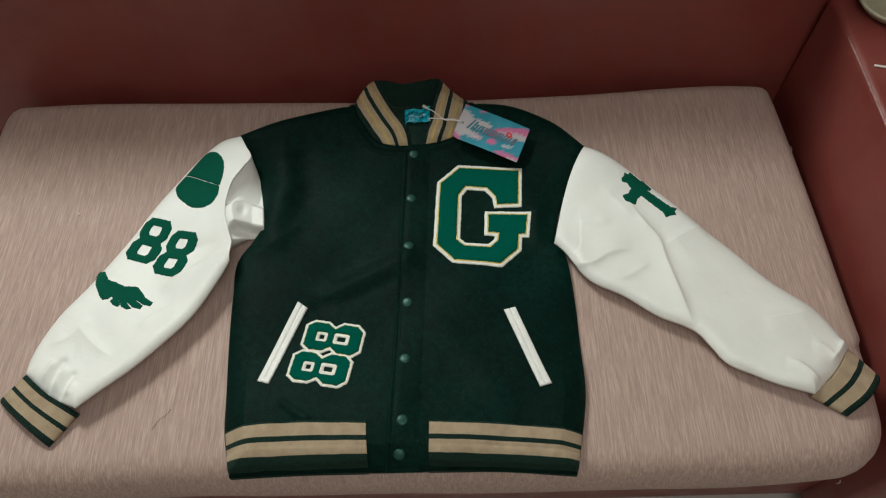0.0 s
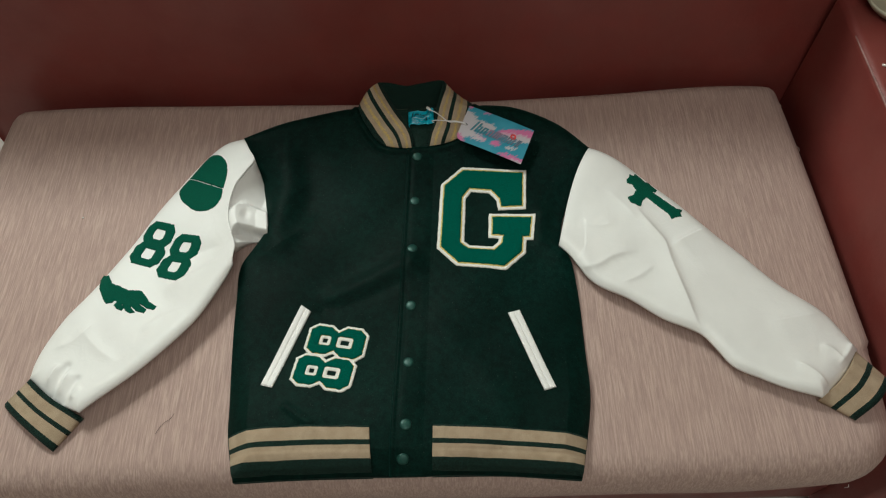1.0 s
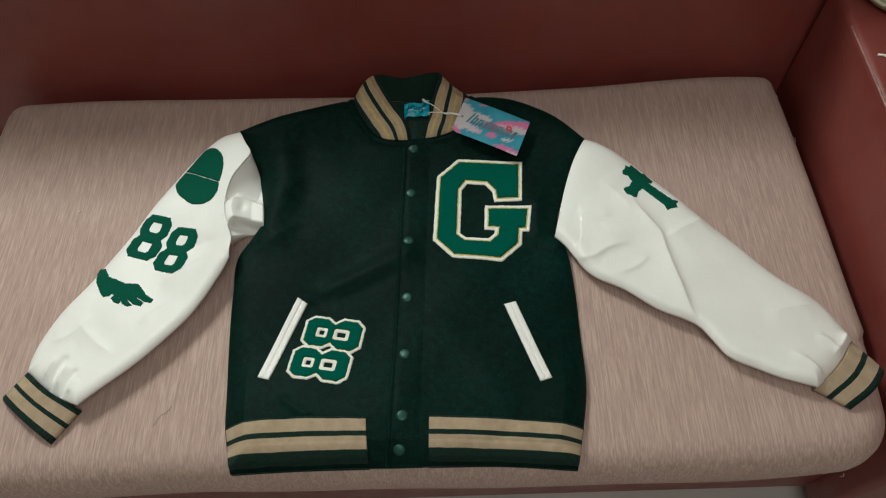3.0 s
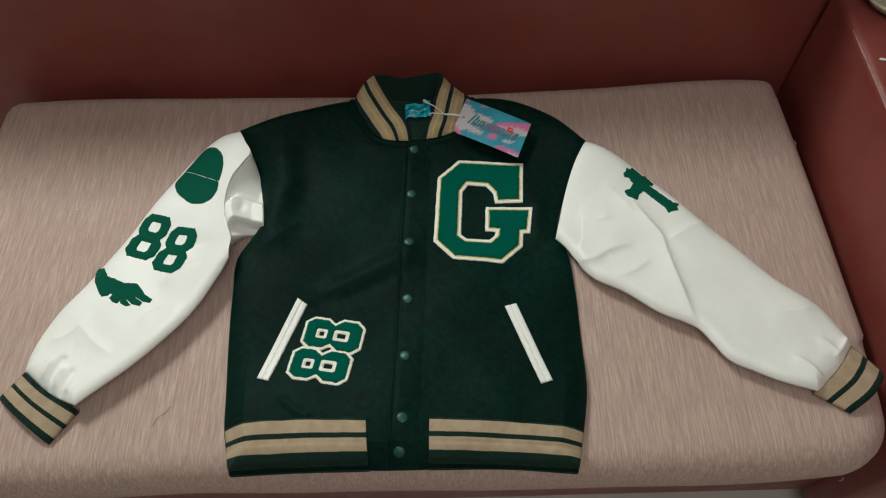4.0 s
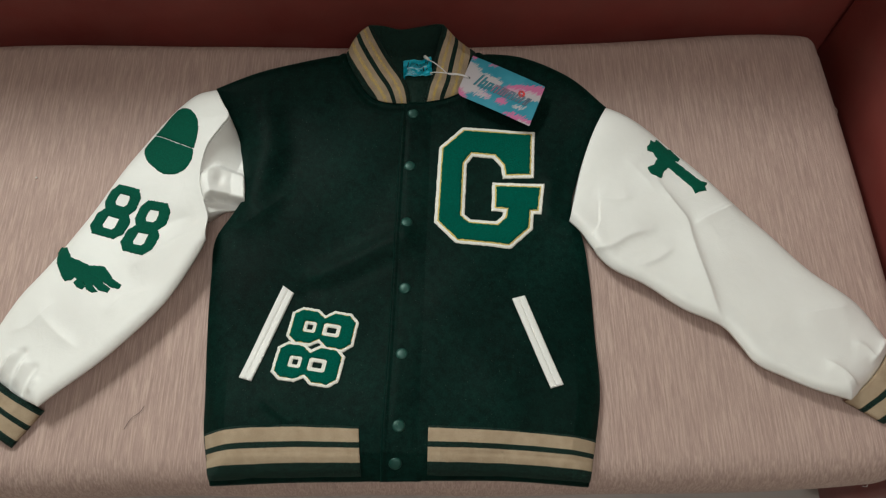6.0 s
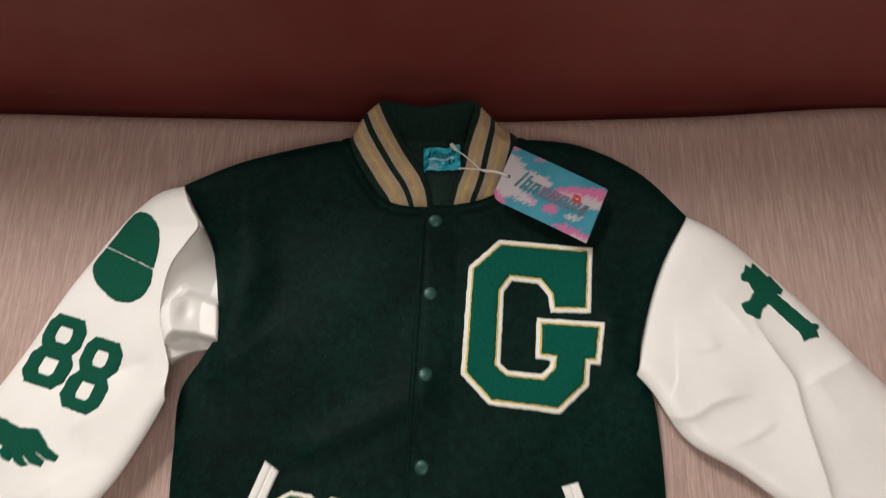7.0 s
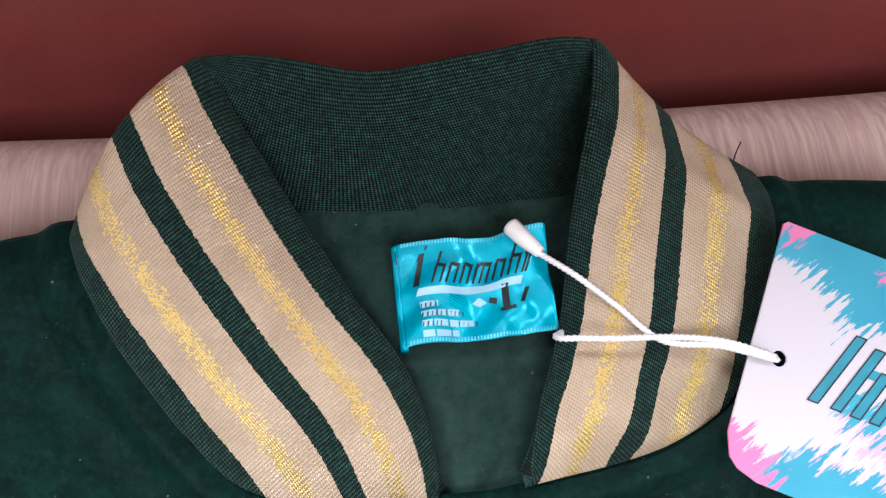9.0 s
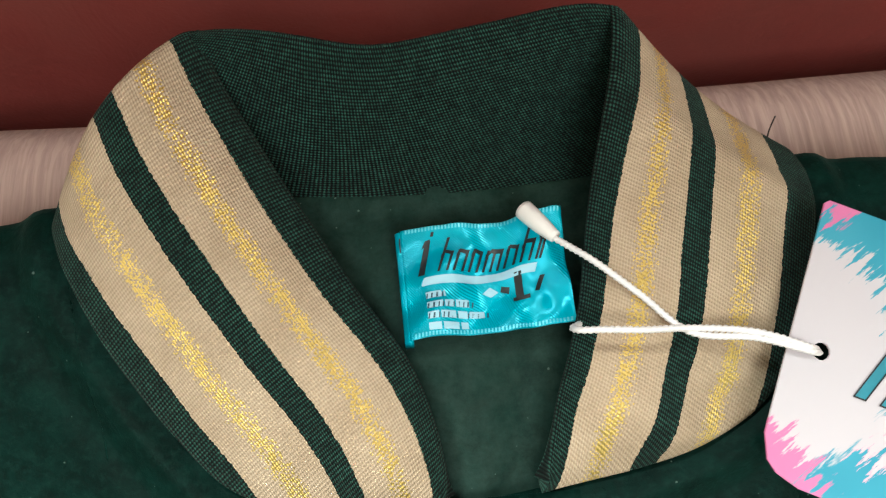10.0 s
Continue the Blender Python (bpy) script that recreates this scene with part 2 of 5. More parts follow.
def card_material():
    """Printed card with frayed brush strokes of turquoise, pink and white; UV in metres from its lower corner."""
    m, ns, ls, b = material("printed_card", 0.5)
    v = coords(ns, ls, (1, 1, 1), "UV", (0, 0, -56))
    st = ns.new("ShaderNodeMapping")
    st.inputs["Scale"].default_value = (14, 95, 1)
    ls.new(v, st.inputs["Vector"])
    fray = noise_tex(ns, ls, st.outputs[0], 6, 4, 0.65)
    tc = ns.new("ShaderNodeTexCoord")
    sep = ns.new("ShaderNodeSeparateXYZ")
    ls.new(tc.outputs["UV"], sep.inputs[0])
    wob = math_node(ns, ls, "MULTIPLY", math_node(ns, ls, "SUBTRACT", fray, 0.5), 0.036)
    x = math_node(ns, ls, "ADD", sep.outputs[0], math_node(ns, ls, "MULTIPLY", wob, 0.55))
    y = math_node(ns, ls, "ADD", sep.outputs[1], math_node(ns, ls, "MULTIPLY", wob, 0.85))
    broad = coords(ns, ls, (1, 1, 1), "UV")
    c = ramp(ns, ls, noise_tex(ns, ls, broad, 30, 2), [(0.3, (0.02, 0.23, 0.33)), (0.7, (0.05, 0.30, 0.41))])
    white, pink = (0.49, 0.445, 0.48), (0.56, 0.14, 0.31)
    pale = (0.56, 0.33, 0.43)

    def stroke(c, color, cx, cy, long, short, degrees, soft=0.25):
        """One oval dab of paint with its middle, half sizes and slant."""
        ca, sa = math.cos(math.radians(degrees)), math.sin(math.radians(degrees))
        dx = math_node(ns, ls, "SUBTRACT", x, cx)
        dy = math_node(ns, ls, "SUBTRACT", y, cy)
        along = math_node(ns, ls, "ADD", math_node(ns, ls, "MULTIPLY", dx, ca / long), math_node(ns, ls, "MULTIPLY", dy, sa / long))
        over = math_node(ns, ls, "ADD", math_node(ns, ls, "MULTIPLY", dx, -sa / short), math_node(ns, ls, "MULTIPLY", dy, ca / short))
        far = math_node(ns, ls, "ADD", math_node(ns, ls, "MULTIPLY", along, along), math_node(ns, ls, "MULTIPLY", over, over))
        return mixed(ns, ls, ramp(ns, ls, math_node(ns, ls, "MULTIPLY", far, 0.5), [(0.5 - soft / 2, (1, 1, 1)), (0.5, (0, 0, 0))]), c, color)

    # the pink and white sweeps toward the far end
    c = stroke(c, pink, 0.100, 0.0510, 0.046, 0.0080, 18)
    c = stroke(c, pale, 0.094, 0.0420, 0.034, 0.0062, 12)
    c = stroke(c, white, 0.097, 0.0400, 0.025, 0.0062, 14)
    c = stroke(c, pink, 0.063, 0.0170, 0.0095, 0.0055, 15)
    c = stroke(c, white, 0.088, 0.0190, 0.0100, 0.0026, 10)
    c = stroke(c, pink, 0.094, 0.0040, 0.024, 0.0048, 4)
    c = stroke(c, white, 0.112, -0.0010, 0.022, 0.0055, 4)
    # white round the hole, drawn out along the lettering
    c = stroke(c, pale, 0.028, 0.0165, 0.020, 0.0060, -6)
    c = stroke(c, white, 0.004, 0.0300, 0.022, 0.0255, 0, 0.1)
    c = stroke(c, white, 0.030, 0.0370, 0.026, 0.0085, 12, 0.1)
    c = stroke(c, white, 0.020, 0.0180, 0.022, 0.0048, -14)
    # pink corners and a dash at the upper edge
    c = stroke(c, pink, 0.000, 0.0000, 0.0165, 0.0110, -10)
    c = stroke(c, pink, 0.000, 0.0680, 0.0105, 0.0085, 0, 0.1)
    c = stroke(c, pink, 0.034, 0.0635, 0.0080, 0.0018, 12)
    ls.new(c, b.inputs["Base Color"])
    return m


def plain(name, color, rough=0.7, metal=0.0, vary=0.08, size=60):
    m, ns, ls, b = material(name, rough, metal)
    v = coords(ns, ls, (1, 1, 1))
    lo = tuple(max(0, ch * (1 - vary)) for ch in color)
    hi = tuple(min(1, ch * (1 + vary)) for ch in color)
    f = noise_tex(ns, ls, v, size, 3)
    ls.new(ramp(ns, ls, f, [(0.3, lo), (0.7, hi)]), b.inputs["Base Color"])
    bump(ns, ls, b, f, 0.1, 0.001)
    return m


FLEECE = fleece_material("dark_green_fleece")
FLEECE_INSIDE = fleece_material("brushed_green_fleece_inside", 0.6)
LEATHER = leatherette_material()
CHENILLE = chenille_material()
CREAM = felt_material("cream_felt", (0.76, 0.72, 0.65), (0.90, 0.88, 0.83))
GOLD_THREAD = felt_material("gold_thread", (0.50, 0.36, 0.08), (0.72, 0.58, 0.22), 900)
EMBROIDERY = felt_material("green_embroidery", (0.0, 0.050, 0.030), (0.003, 0.100, 0.060), 700)
SLUB = cushion_material()
MAROON = maroon_material()
SATIN = satin_material()
CARD = card_material()
COLLAR_RIB = rib_material("striped_collar_rib", [(0, 0), (0.0082, 1), (0.0290, 0), (0.0380, 1), (0.0615, 0)])
COLLAR_INSIDE = rib_material("plain_green_rib", [(0, 0), (0.09, 0)], False)
HEM_RIB = rib_material("striped_hem_rib", [(0, 0), (0.0030, 1), (0.0182, 0), (0.0243, 1), (0.0405, 0)], False)
CUFF_RIB_A = rib_material("striped_cuff_rib", [(0, 0), (0.0066, 1), (0.0205, 0), (0.0262, 1), (0.0408, 0)], False)
CUFF_RIB_B = rib_material("striped_cuff_rib_other", [(0, 1), (0.0172, 0), (0.0245, 1), (0.0408, 0)], False)
SNAP_PAINT = plain("green_snap_enamel", (0.010, 0.060, 0.048), 0.42, 0.25, 0.1, 200)
SNAP_RIM = plain("dark_snap_rim", (0.012, 0.040, 0.032), 0.35, 0.6)
CORD_WHITE = plain("white_cord", (0.78, 0.74, 0.74), 0.6, 0, 0.06, 900)
WORN_HIGHLIGHT = plain("worn_edge_highlight", (0.30, 0.17, 0.16), 0.3, 0, 0.35, 90)
TIP_WHITE = plain("white_plastic", (0.80, 0.76, 0.74), 0.4)
INK = plain("black_ink", (0.008, 0.010, 0.012), 0.5)
PALE_INK = plain("pale_ink", (0.36, 0.60, 0.72), 0.5)
EDGE_THREAD = plain("pale_turquoise_thread", (0.16, 0.66, 0.80), 0.35)
GREY_INK = plain("grey_ink", (0.04, 0.09, 0.14), 0.5)
TEAL_INK = plain("teal_ink", (0.025, 0.20, 0.27), 0.4, 0, 0.2, 150)
MAUVE_INK = plain("mauve_ink", (0.14, 0.19, 0.27), 0.4, 0, 0.25, 120)
ROSE_INK = plain("rose_ink", (0.27, 0.16, 0.25), 0.4, 0, 0.3, 150)
RED_INK = plain("red_ink", (0.72, 0.05, 0.05), 0.4)
HAIR = plain("dark_fibre", (0.03, 0.018, 0.014), 0.5)
PALE_DISH = plain("pale_olive_glaze", (0.46, 0.43, 0.33), 0.4)
WALL_PAINT = plain("cream_wall_paint", (0.72, 0.66, 0.58), 0.85, 0, 0.04, 8)
CEILING_PAINT = plain("white_ceiling_paint", (0.78, 0.77, 0.74), 0.9, 0, 0.03, 8)
TILE = plain("pale_floor_tile", (0.52, 0.46, 0.44), 0.3, 0, 0.08, 5)

# ---------------------------------------------------------------- shapes


def thing(name, at, label, category, group=""):
    ob = new(name)
    ob.location = at
    ob.empty_display_size = 0.05
    return tagged(ob, label, category, group)


def link(name, verts, faces, mats, parent=None, label="", smooth=True, uvs=None, face_mats=None):
    me = bpy.data.meshes.new(name)
    me.from_pydata([tuple(map(float, v)) for v in verts], [], [tuple(map(int, f)) for f in faces])
    for m in mats if isinstance(mats, (list, tuple)) else [mats]:
        me.materials.append(m)
    me.polygons.foreach_set("use_smooth", [smooth] * len(me.polygons))
    if face_mats is not None:
        me.polygons.foreach_set("material_index", [int(i) for i in face_mats])
    if uvs is not None:
        layer = me.uv_layers.new(name="uv")
        index = np.zeros(len(me.loops), int)
        me.loops.foreach_get("vertex_index", index)
        layer.data.foreach_set("uv", np.asarray(uvs, float)[index].ravel())
    me.validate()
    me.update()
    ob = new(name, me)
    if parent is not None:
        ob.parent = parent
        if parent.parent is None:
            ob.matrix_parent_inverse = Matrix.Translation(-parent.location)
    if label:
        tagged(ob, label)
    return ob


def smooth_line(points, n):
    """A smooth line through the points, as n points at even steps."""
    p = np.array(points, float)
    if len(p) == 2:
        return p[0] + np.linspace(0, 1, n)[:, None] * (p[1] - p[0])
    gap = np.linalg.norm(np.diff(p, axis=0), axis=1)[:, None] + 1e-9
    slope = np.diff(p, axis=0) / gap
    bend = np.vstack([slope[:1], (slope[:-1] * gap[1:] + slope[1:] * gap[:-1]) / (gap[1:] + gap[:-1]), slope[-1:]])
    out = []
    t = np.linspace(0, 1, 24, endpoint=False)[:, None]
    for i in range(len(p) - 1):
        a, b, ma, mb = p[i], p[i + 1], bend[i] * gap[i], bend[i + 1] * gap[i]
        out.append((2 * t**3 - 3 * t**2 + 1) * a + (t**3 - 2 * t**2 + t) * ma + (3 * t**2 - 2 * t**3) * b + (t**3 - t**2) * mb)
    out = np.vstack(out + [p[-1:]])
    run = np.r_[0, np.cumsum(np.linalg.norm(np.diff(out, axis=0), axis=1))]
    s = np.linspace(0, run[-1], n)
    return np.stack([np.interp(s, run, out[:, k]) for k in range(out.shape[1])], 1)


def coons(low, high, left, right, nu, nv):
    """A net of (nv, nu) points between four lines; low and high run left to right, left and right run low to high."""
    lo, hi, le, ri = (q if len(q) == n else smooth_line(q, n) for q, n in ((low, nu), (high, nu), (left, nv), (right, nv)))
    u, v = np.linspace(0, 1, nu)[None, :, None], np.linspace(0, 1, nv)[:, None, None]
    net = (1 - v) * lo[None] + v * hi[None] + (1 - u) * le[:, None] + u * ri[:, None]
    return net - ((1 - u) * (1 - v) * lo[0] + u * (1 - v) * lo[-1] + (1 - u) * v * hi[0] + u * v * hi[-1])


def net_faces(nv, nu, flip=False):
    i, j = np.meshgrid(np.arange(nv - 1), np.arange(nu - 1), indexing="ij")
    a = (i * nu + j).ravel()
    f = np.stack([a, a + 1, a + nu + 1, a + nu], 1)
    return f[:, ::-1] if flip else f


def rim_of(nv, nu):
    return list(range(nu)) + [k * nu + nu - 1 for k in range(1, nv)] + [(nv - 1) * nu + j for j in range(nu - 2, -1, -1)] + [k * nu for k in range(nv - 2, 0, -1)]


def slab(name, net, top_z, low_z, mats, parent, label="", uv=None):
    """A closed padded sheet: the net's plan, with heights above and below."""
    nv, nu = net.shape[:2]
    xy = net[..., :2].reshape(-1, 2)
    top = np.c_[xy, np.ravel(top_z)]
    low = np.c_[xy, np.broadcast_to(np.ravel(low_z), len(xy)) if np.size(low_z) == 1 else np.ravel(low_z)]
    n = len(top)
    faces = [*net_faces(nv, nu), *(net_faces(nv, nu, True) + n)]
    rim = rim_of(nv, nu)
    faces += [(b, a, a + n, b + n) for a, b in zip(rim, rim[1:] + rim[:1])]
    uvs = None if uv is None else np.vstack([uv, uv])
    return link(name, np.vstack([top, low]), faces, mats, parent, label, True, uvs)


def dist_to(x, y, line, closed=False):
    """Distance from points to a line of points."""
    p = np.stack([np.ravel(x), np.ravel(y)], 1)
    q = np.array(line, float)
    ends = np.vstack([q[1:], q[:1]]) if closed else q[1:]
    best = np.full(len(p), 9.0)
    for a, b in zip(q if closed else q[:-1], ends):
        ab = b - a
        t = np.clip(((p - a) @ ab) / max(ab @ ab, 1e-12), 0, 1)
        best = np.minimum(best, np.hypot(*(p - a - t[:, None] * ab).T))
    return best.reshape(np.shape(x))


def fold(x, y, line, high, wide, taper=0.0):
    """A ridge along a line; taper: the share of its length over which it dies away at both ends."""
    if not taper:
        return high * np.exp(-((dist_to(x, y, line) / wide) ** 2))
    q = smooth_line(line, 120)
    p = np.stack([np.ravel(x), np.ravel(y)], 1)
    d = np.hypot(p[:, None, 0] - q[None, :, 0], p[:, None, 1] - q[None, :, 1])
    near = d.argmin(1) / 119.0
    ends = np.clip(np.minimum(near, 1 - near) / taper, 0, 1)
    out = high * np.exp(-((dist_to(x, y, q).ravel() / wide) ** 1.35)) * ends**2 * (3 - 2 * ends)
    return out.reshape(np.shape(x))


def crease(x, y, line, high, fast, slow, taper=0.3):
    """A crease with a steep side to the right of its line and a long slope to the left."""
    q = smooth_line(line, 160)
    p = np.stack([np.ravel(x), np.ravel(y)], 1)
    d2 = (p[:, None, 0] - q[None, :, 0]) ** 2 + (p[:, None, 1] - q[None, :, 1]) ** 2
    k = d2.argmin(1)
    t = np.gradient(q, axis=0)[k]
    t /= np.linalg.norm(t, axis=1)[:, None]
    off = p - q[k]
    side = t[:, 0] * off[:, 1] - t[:, 1] * off[:, 0]
    d = np.where((k > 0) & (k < 159), np.abs(side), np.sqrt(d2.min(1)))
    near = k / 159.0
    ends = np.clip(np.minimum(near, 1 - near) / taper, 0, 1)
    out = high * np.exp(-d / np.where(side > 0, slow, fast)) * ends**2 * (3 - 2 * ends)
    return out.reshape(np.shape(x))


def inside(pts, poly):
    x, y = pts[:, 0], pts[:, 1]
    odd = np.zeros(len(pts), bool)
    for (ax, ay), (bx, by) in zip(poly, np.roll(poly, -1, axis=0)):
        cross = (ay > y) != (by > y)
        odd ^= cross & (x < (bx - ax) * (y - ay) / (by - ay + 1e-15) + ax)
    return odd


def dense(poly, step):
    out = []
    for a, b in zip(poly, np.roll(poly, -1, axis=0)):
        k = max(1, int(np.linalg.norm(b - a) / step))
        out += [a + (b - a) * i / k for i in range(k)]
    return np.array(out)


def offset(poly, d):
    """The outline moved outwards by d (counter-clockwise outlines grow)."""
    p = np.array(poly, float)
    area = np.sum(p[:, 0] * np.roll(p[:, 1], -1) - np.roll(p[:, 0], -1) * p[:, 1])
    if area < 0:
        p = p[::-1]
    e1, e2 = p - np.roll(p, 1, axis=0), np.roll(p, -1, axis=0) - p
    n1 = np.stack([e1[:, 1], -e1[:, 0]], 1) / (np.linalg.norm(e1, axis=1)[:, None] + 1e-12)
    n2 = np.stack([e2[:, 1], -e2[:, 0]], 1) / (np.linalg.norm(e2, axis=1)[:, None] + 1e-12)
    m = n1 + n2
    m /= np.maximum((m * n1).sum(1), 0.6)[:, None]
    return p + d * m


def ragged(poly, amount, step=0.0025, seed=3):
    rng = np.random.default_rng(seed)
    p = dense(np.array(poly, float), step)
    return p + rng.normal(0, amount, p.shape)


def drape(name, outer, holes, height, lift, thick, mat, parent, label="", step=0.004, soft=0.0015):
    """A flat cut-out with soft edges that lies on the surface height(x, y)."""
    from mathutils.geometry import delaunay_2d_cdt

    outer = dense(np.array(outer, float), step)
    holes = [dense(np.array(h, float), step) for h in holes]
    lo, hi = outer.min(0), outer.max(0)
    gx, gy = np.meshgrid(np.arange(lo[0], hi[0], step), np.arange(lo[1], hi[1], step))
    grid = np.stack([gx.ravel(), gy.ravel()], 1)
    keep = inside(grid, outer)
    for h in holes:
        keep &= ~inside(grid, h)
    lines = [outer, *holes]
    edge = np.min([dist_to(grid[:, 0], grid[:, 1], q, True) for q in lines], axis=0)
    inner = [offset(q, -soft) if k == 0 else offset(q, soft) for k, q in enumerate(lines)]
    grid = grid[keep & (edge > soft * 1.6)]
    pts = np.vstack([*lines, *inner, grid])
    edges, start = [], 0
    for q in lines:
        k = len(q)
        edges += [(start + i, start + (i + 1) % k) for i in range(k)]
        start += k
    vs, _, fs, *_ = delaunay_2d_cdt([Vector(p) for p in pts], edges, [], 0, 1e-7)
    v = np.array([tuple(p) for p in vs])
    mid = np.array([v[list(f)].mean(0) for f in fs])
    good = inside(mid, outer)
    for h in holes:
        good &= ~inside(mid, h)
    fs = [f for f, g in zip(fs, good) if g]
    d = np.min([dist_to(v[:, 0], v[:, 1], q, True) for q in lines], axis=0)
    rise = np.sqrt(np.clip(1 - (1 - np.clip(d / (soft * 1.2), 0, 1)) ** 2, 0, 1))
    base = height(v[:, 0], v[:, 1])
    top = np.c_[v, base + lift + thick * (0.35 + 0.65 * rise)]
    low = np.c_[v, base + lift - 0.0015]
    n = len(v)
    faces = [tuple(f) for f in fs] + [tuple(i + n for i in reversed(f)) for f in fs]
    count = {}
    for f in fs:
        for a, b in zip(f, (*f[1:], f[0])):
            count[(a, b)] = 1
    faces += [(b, a, a + n, b + n) for a, b in count if (b, a) not in count]
    return link(name, np.vstack([top, low]), faces, mat, parent, label)


def tube(name, points, radius, mat, parent, label="", sides=8, n=40, twist=0.0):
    p = smooth_line(points, n)
    t = np.gradient(p, axis=0)
    t /= np.linalg.norm(t, axis=1)[:, None] + 1e-12
    up = np.array([0.11, 0.07, 0.99])
    a = np.cross(t, up)
    a /= np.linalg.norm(a, axis=1)[:, None] + 1e-12
    b = np.cross(t, a)
    r = np.broadcast_to(radius, n) if np.ndim(radius) == 0 else np.interp(np.linspace(0, 1, n), np.linspace(0, 1, len(radius)), radius)
    rings = []
    for k in range(sides):
        w = 2 * np.pi * k / sides
        strand = 1 + 0.22 * np.cos(3 * (w + twist * np.arange(n))) if twist else np.ones(n)
        rings.append(p + (r * strand)[:, None] * (np.cos(w) * a + np.sin(w) * b))
    v = np.stack(rings, 1).reshape(-1, 3)
    faces = [(i * sides + k, i * sides + (k + 1) % sides, (i + 1) * sides + (k + 1) % sides, (i + 1) * sides + k) for i in range(n - 1) for k in range(sides)]
    faces += [tuple(range(sides))[::-1], tuple((n - 1) * sides + k for k in range(sides))]
    return link(name, v, faces, mat, parent, label)


def lathe(name, profile, at, mat, parent=None, label="", sides=24, tilt=None):
    v, faces = [], []
    for r, z in profile:
        for k in range(sides):
            w = 2 * np.pi * k / sides
            v.append(Vector((r * np.cos(w), r * np.sin(w), z)))
    for i in range(len(profile) - 1):
        for k in range(sides):
            faces.append((i * sides + k, i * sides + (k + 1) % sides, (i + 1) * sides + (k + 1) % sides, (i + 1) * sides + k))
    faces += [tuple(range(sides))[::-1], tuple((len(profile) - 1) * sides + k for k in range(sides))]
    if tilt is not None:
        q = Vector((0, 0, 1)).rotation_difference(Vector(tilt))
        v = [q @ p for p in v]
    return link(name, [p + Vector(at) for p in v], faces, mat, parent, label)


def rounded_block(name, lo, hi, r, mat, parent=None, label="", seg=4, cuts=0):
    bm = bmesh.new()
    bmesh.ops.create_cube(bm, size=1)
    for v in bm.verts:
        v.co = Vector([(a + b) / 2 + c * (b - a) for a, b, c in zip(lo, hi, v.co)])
    bmesh.ops.bevel(bm, geom=bm.edges[:], offset=r, segments=seg, profile=0.5, affect="EDGES")
    verts = [tuple(v.co) for v in bm.verts]
    bm.verts.index_update()
    faces = [[v.index for v in f.verts] for f in bm.faces]
    bm.free()
    return link(name, verts, faces, mat, parent, label)


# ---------------------------------------------------------------- room
SEAT = 0.42


def room_piece(name, lo, hi, mat):
    ob = rounded_block(name, lo, hi, 0.004, mat, None, "", 1)
    return tagged(ob, kind="structure")


tagged(room_piece("floor", (-2.3, -2.6, -0.1), (2.3, 1.72, 0.0), TILE), "pale glossy tiled floor in front of the sofa", "floor")
tagged(room_piece("wall_north", (-2.3, 1.60, 0.0), (2.3, 1.72, 2.7), WALL_PAINT), "plain cream painted wall behind the sofa", "wall")
tagged(room_piece("wall_south", (-2.3, -2.72, 0.0), (2.3, -2.6, 2.7), WALL_PAINT), "plain cream painted wall facing the sofa", "wall")
tagged(room_piece("wall_west", (-2.42, -2.72, 0.0), (-2.3, 1.72, 2.7), WALL_PAINT), "plain cream painted side wall", "wall")
tagged(room_piece("wall_east", (2.3, -2.72, 0.0), (2.42, 1.72, 2.7), WALL_PAINT), "plain cream painted side wall", "wall")
tagged(room_piece("ceiling", (-2.42, -2.72, 2.7), (2.42, 1.72, 2.8), CEILING_PAINT), "plain white painted ceiling", "ceiling")

# ---------------------------------------------------------------- sofa
sofa = thing("sofa", (0, 0.4, 0), "maroon leatherette sofa with a square armrest and a high back", "sofa")


def back_panel():
    """The upright back: slightly leaning, softly padded, with a rounded top."""
    nu, nv = 90, 50
    x = np.linspace(-0.775, 0.84, nu)
    t = np.linspace(0, 1, nv)
    prof_y, prof_z = [], []
    for s in t:
        if s < 0.8:
            prof_y.append(0.700 + 0.030 * (s / 0.8))
            prof_z.append(0.20 + 0.58 * (s / 0.8))
        else:
            w = (s - 0.8) / 0.2 * np.pi
            prof_y.append(0.730 + 0.045 * (1 - np.cos(w)))
            prof_z.append(0.78 + 0.045 * np.sin(w))
    X, Y = np.meshgrid(x, prof_y)
    _, Zz = np.meshgrid(x, prof_z)
    Y = Y + 0.004 * np.sin(X * 5.1 + 0.7) * np.sin(Zz * 9) + 0.002 * np.sin(X * 13 + Zz * 7)
    v = np.stack([X, Y, Zz], -1).reshape(-1, 3)
    f = [*net_faces(nv, nu)]
    foot = len(v)
    v = np.vstack([v, np.c_[x, np.full(nu, 0.820), np.full(nu, 0.20)]])
    last = (nv - 1) * nu
    f += [(last + j, last + j + 1, foot + j + 1, foot + j) for j in range(nu - 1)]
    f += [(foot + j, foot + j + 1, j + 1, j) for j in range(nu - 1)]
    f += [(*[k * nu for k in range(nv)][::-1], foot), (*[k * nu + nu - 1 for k in range(nv)], foot + nu - 1)]
    return link("backrest", v, f, MAROON, sofa)


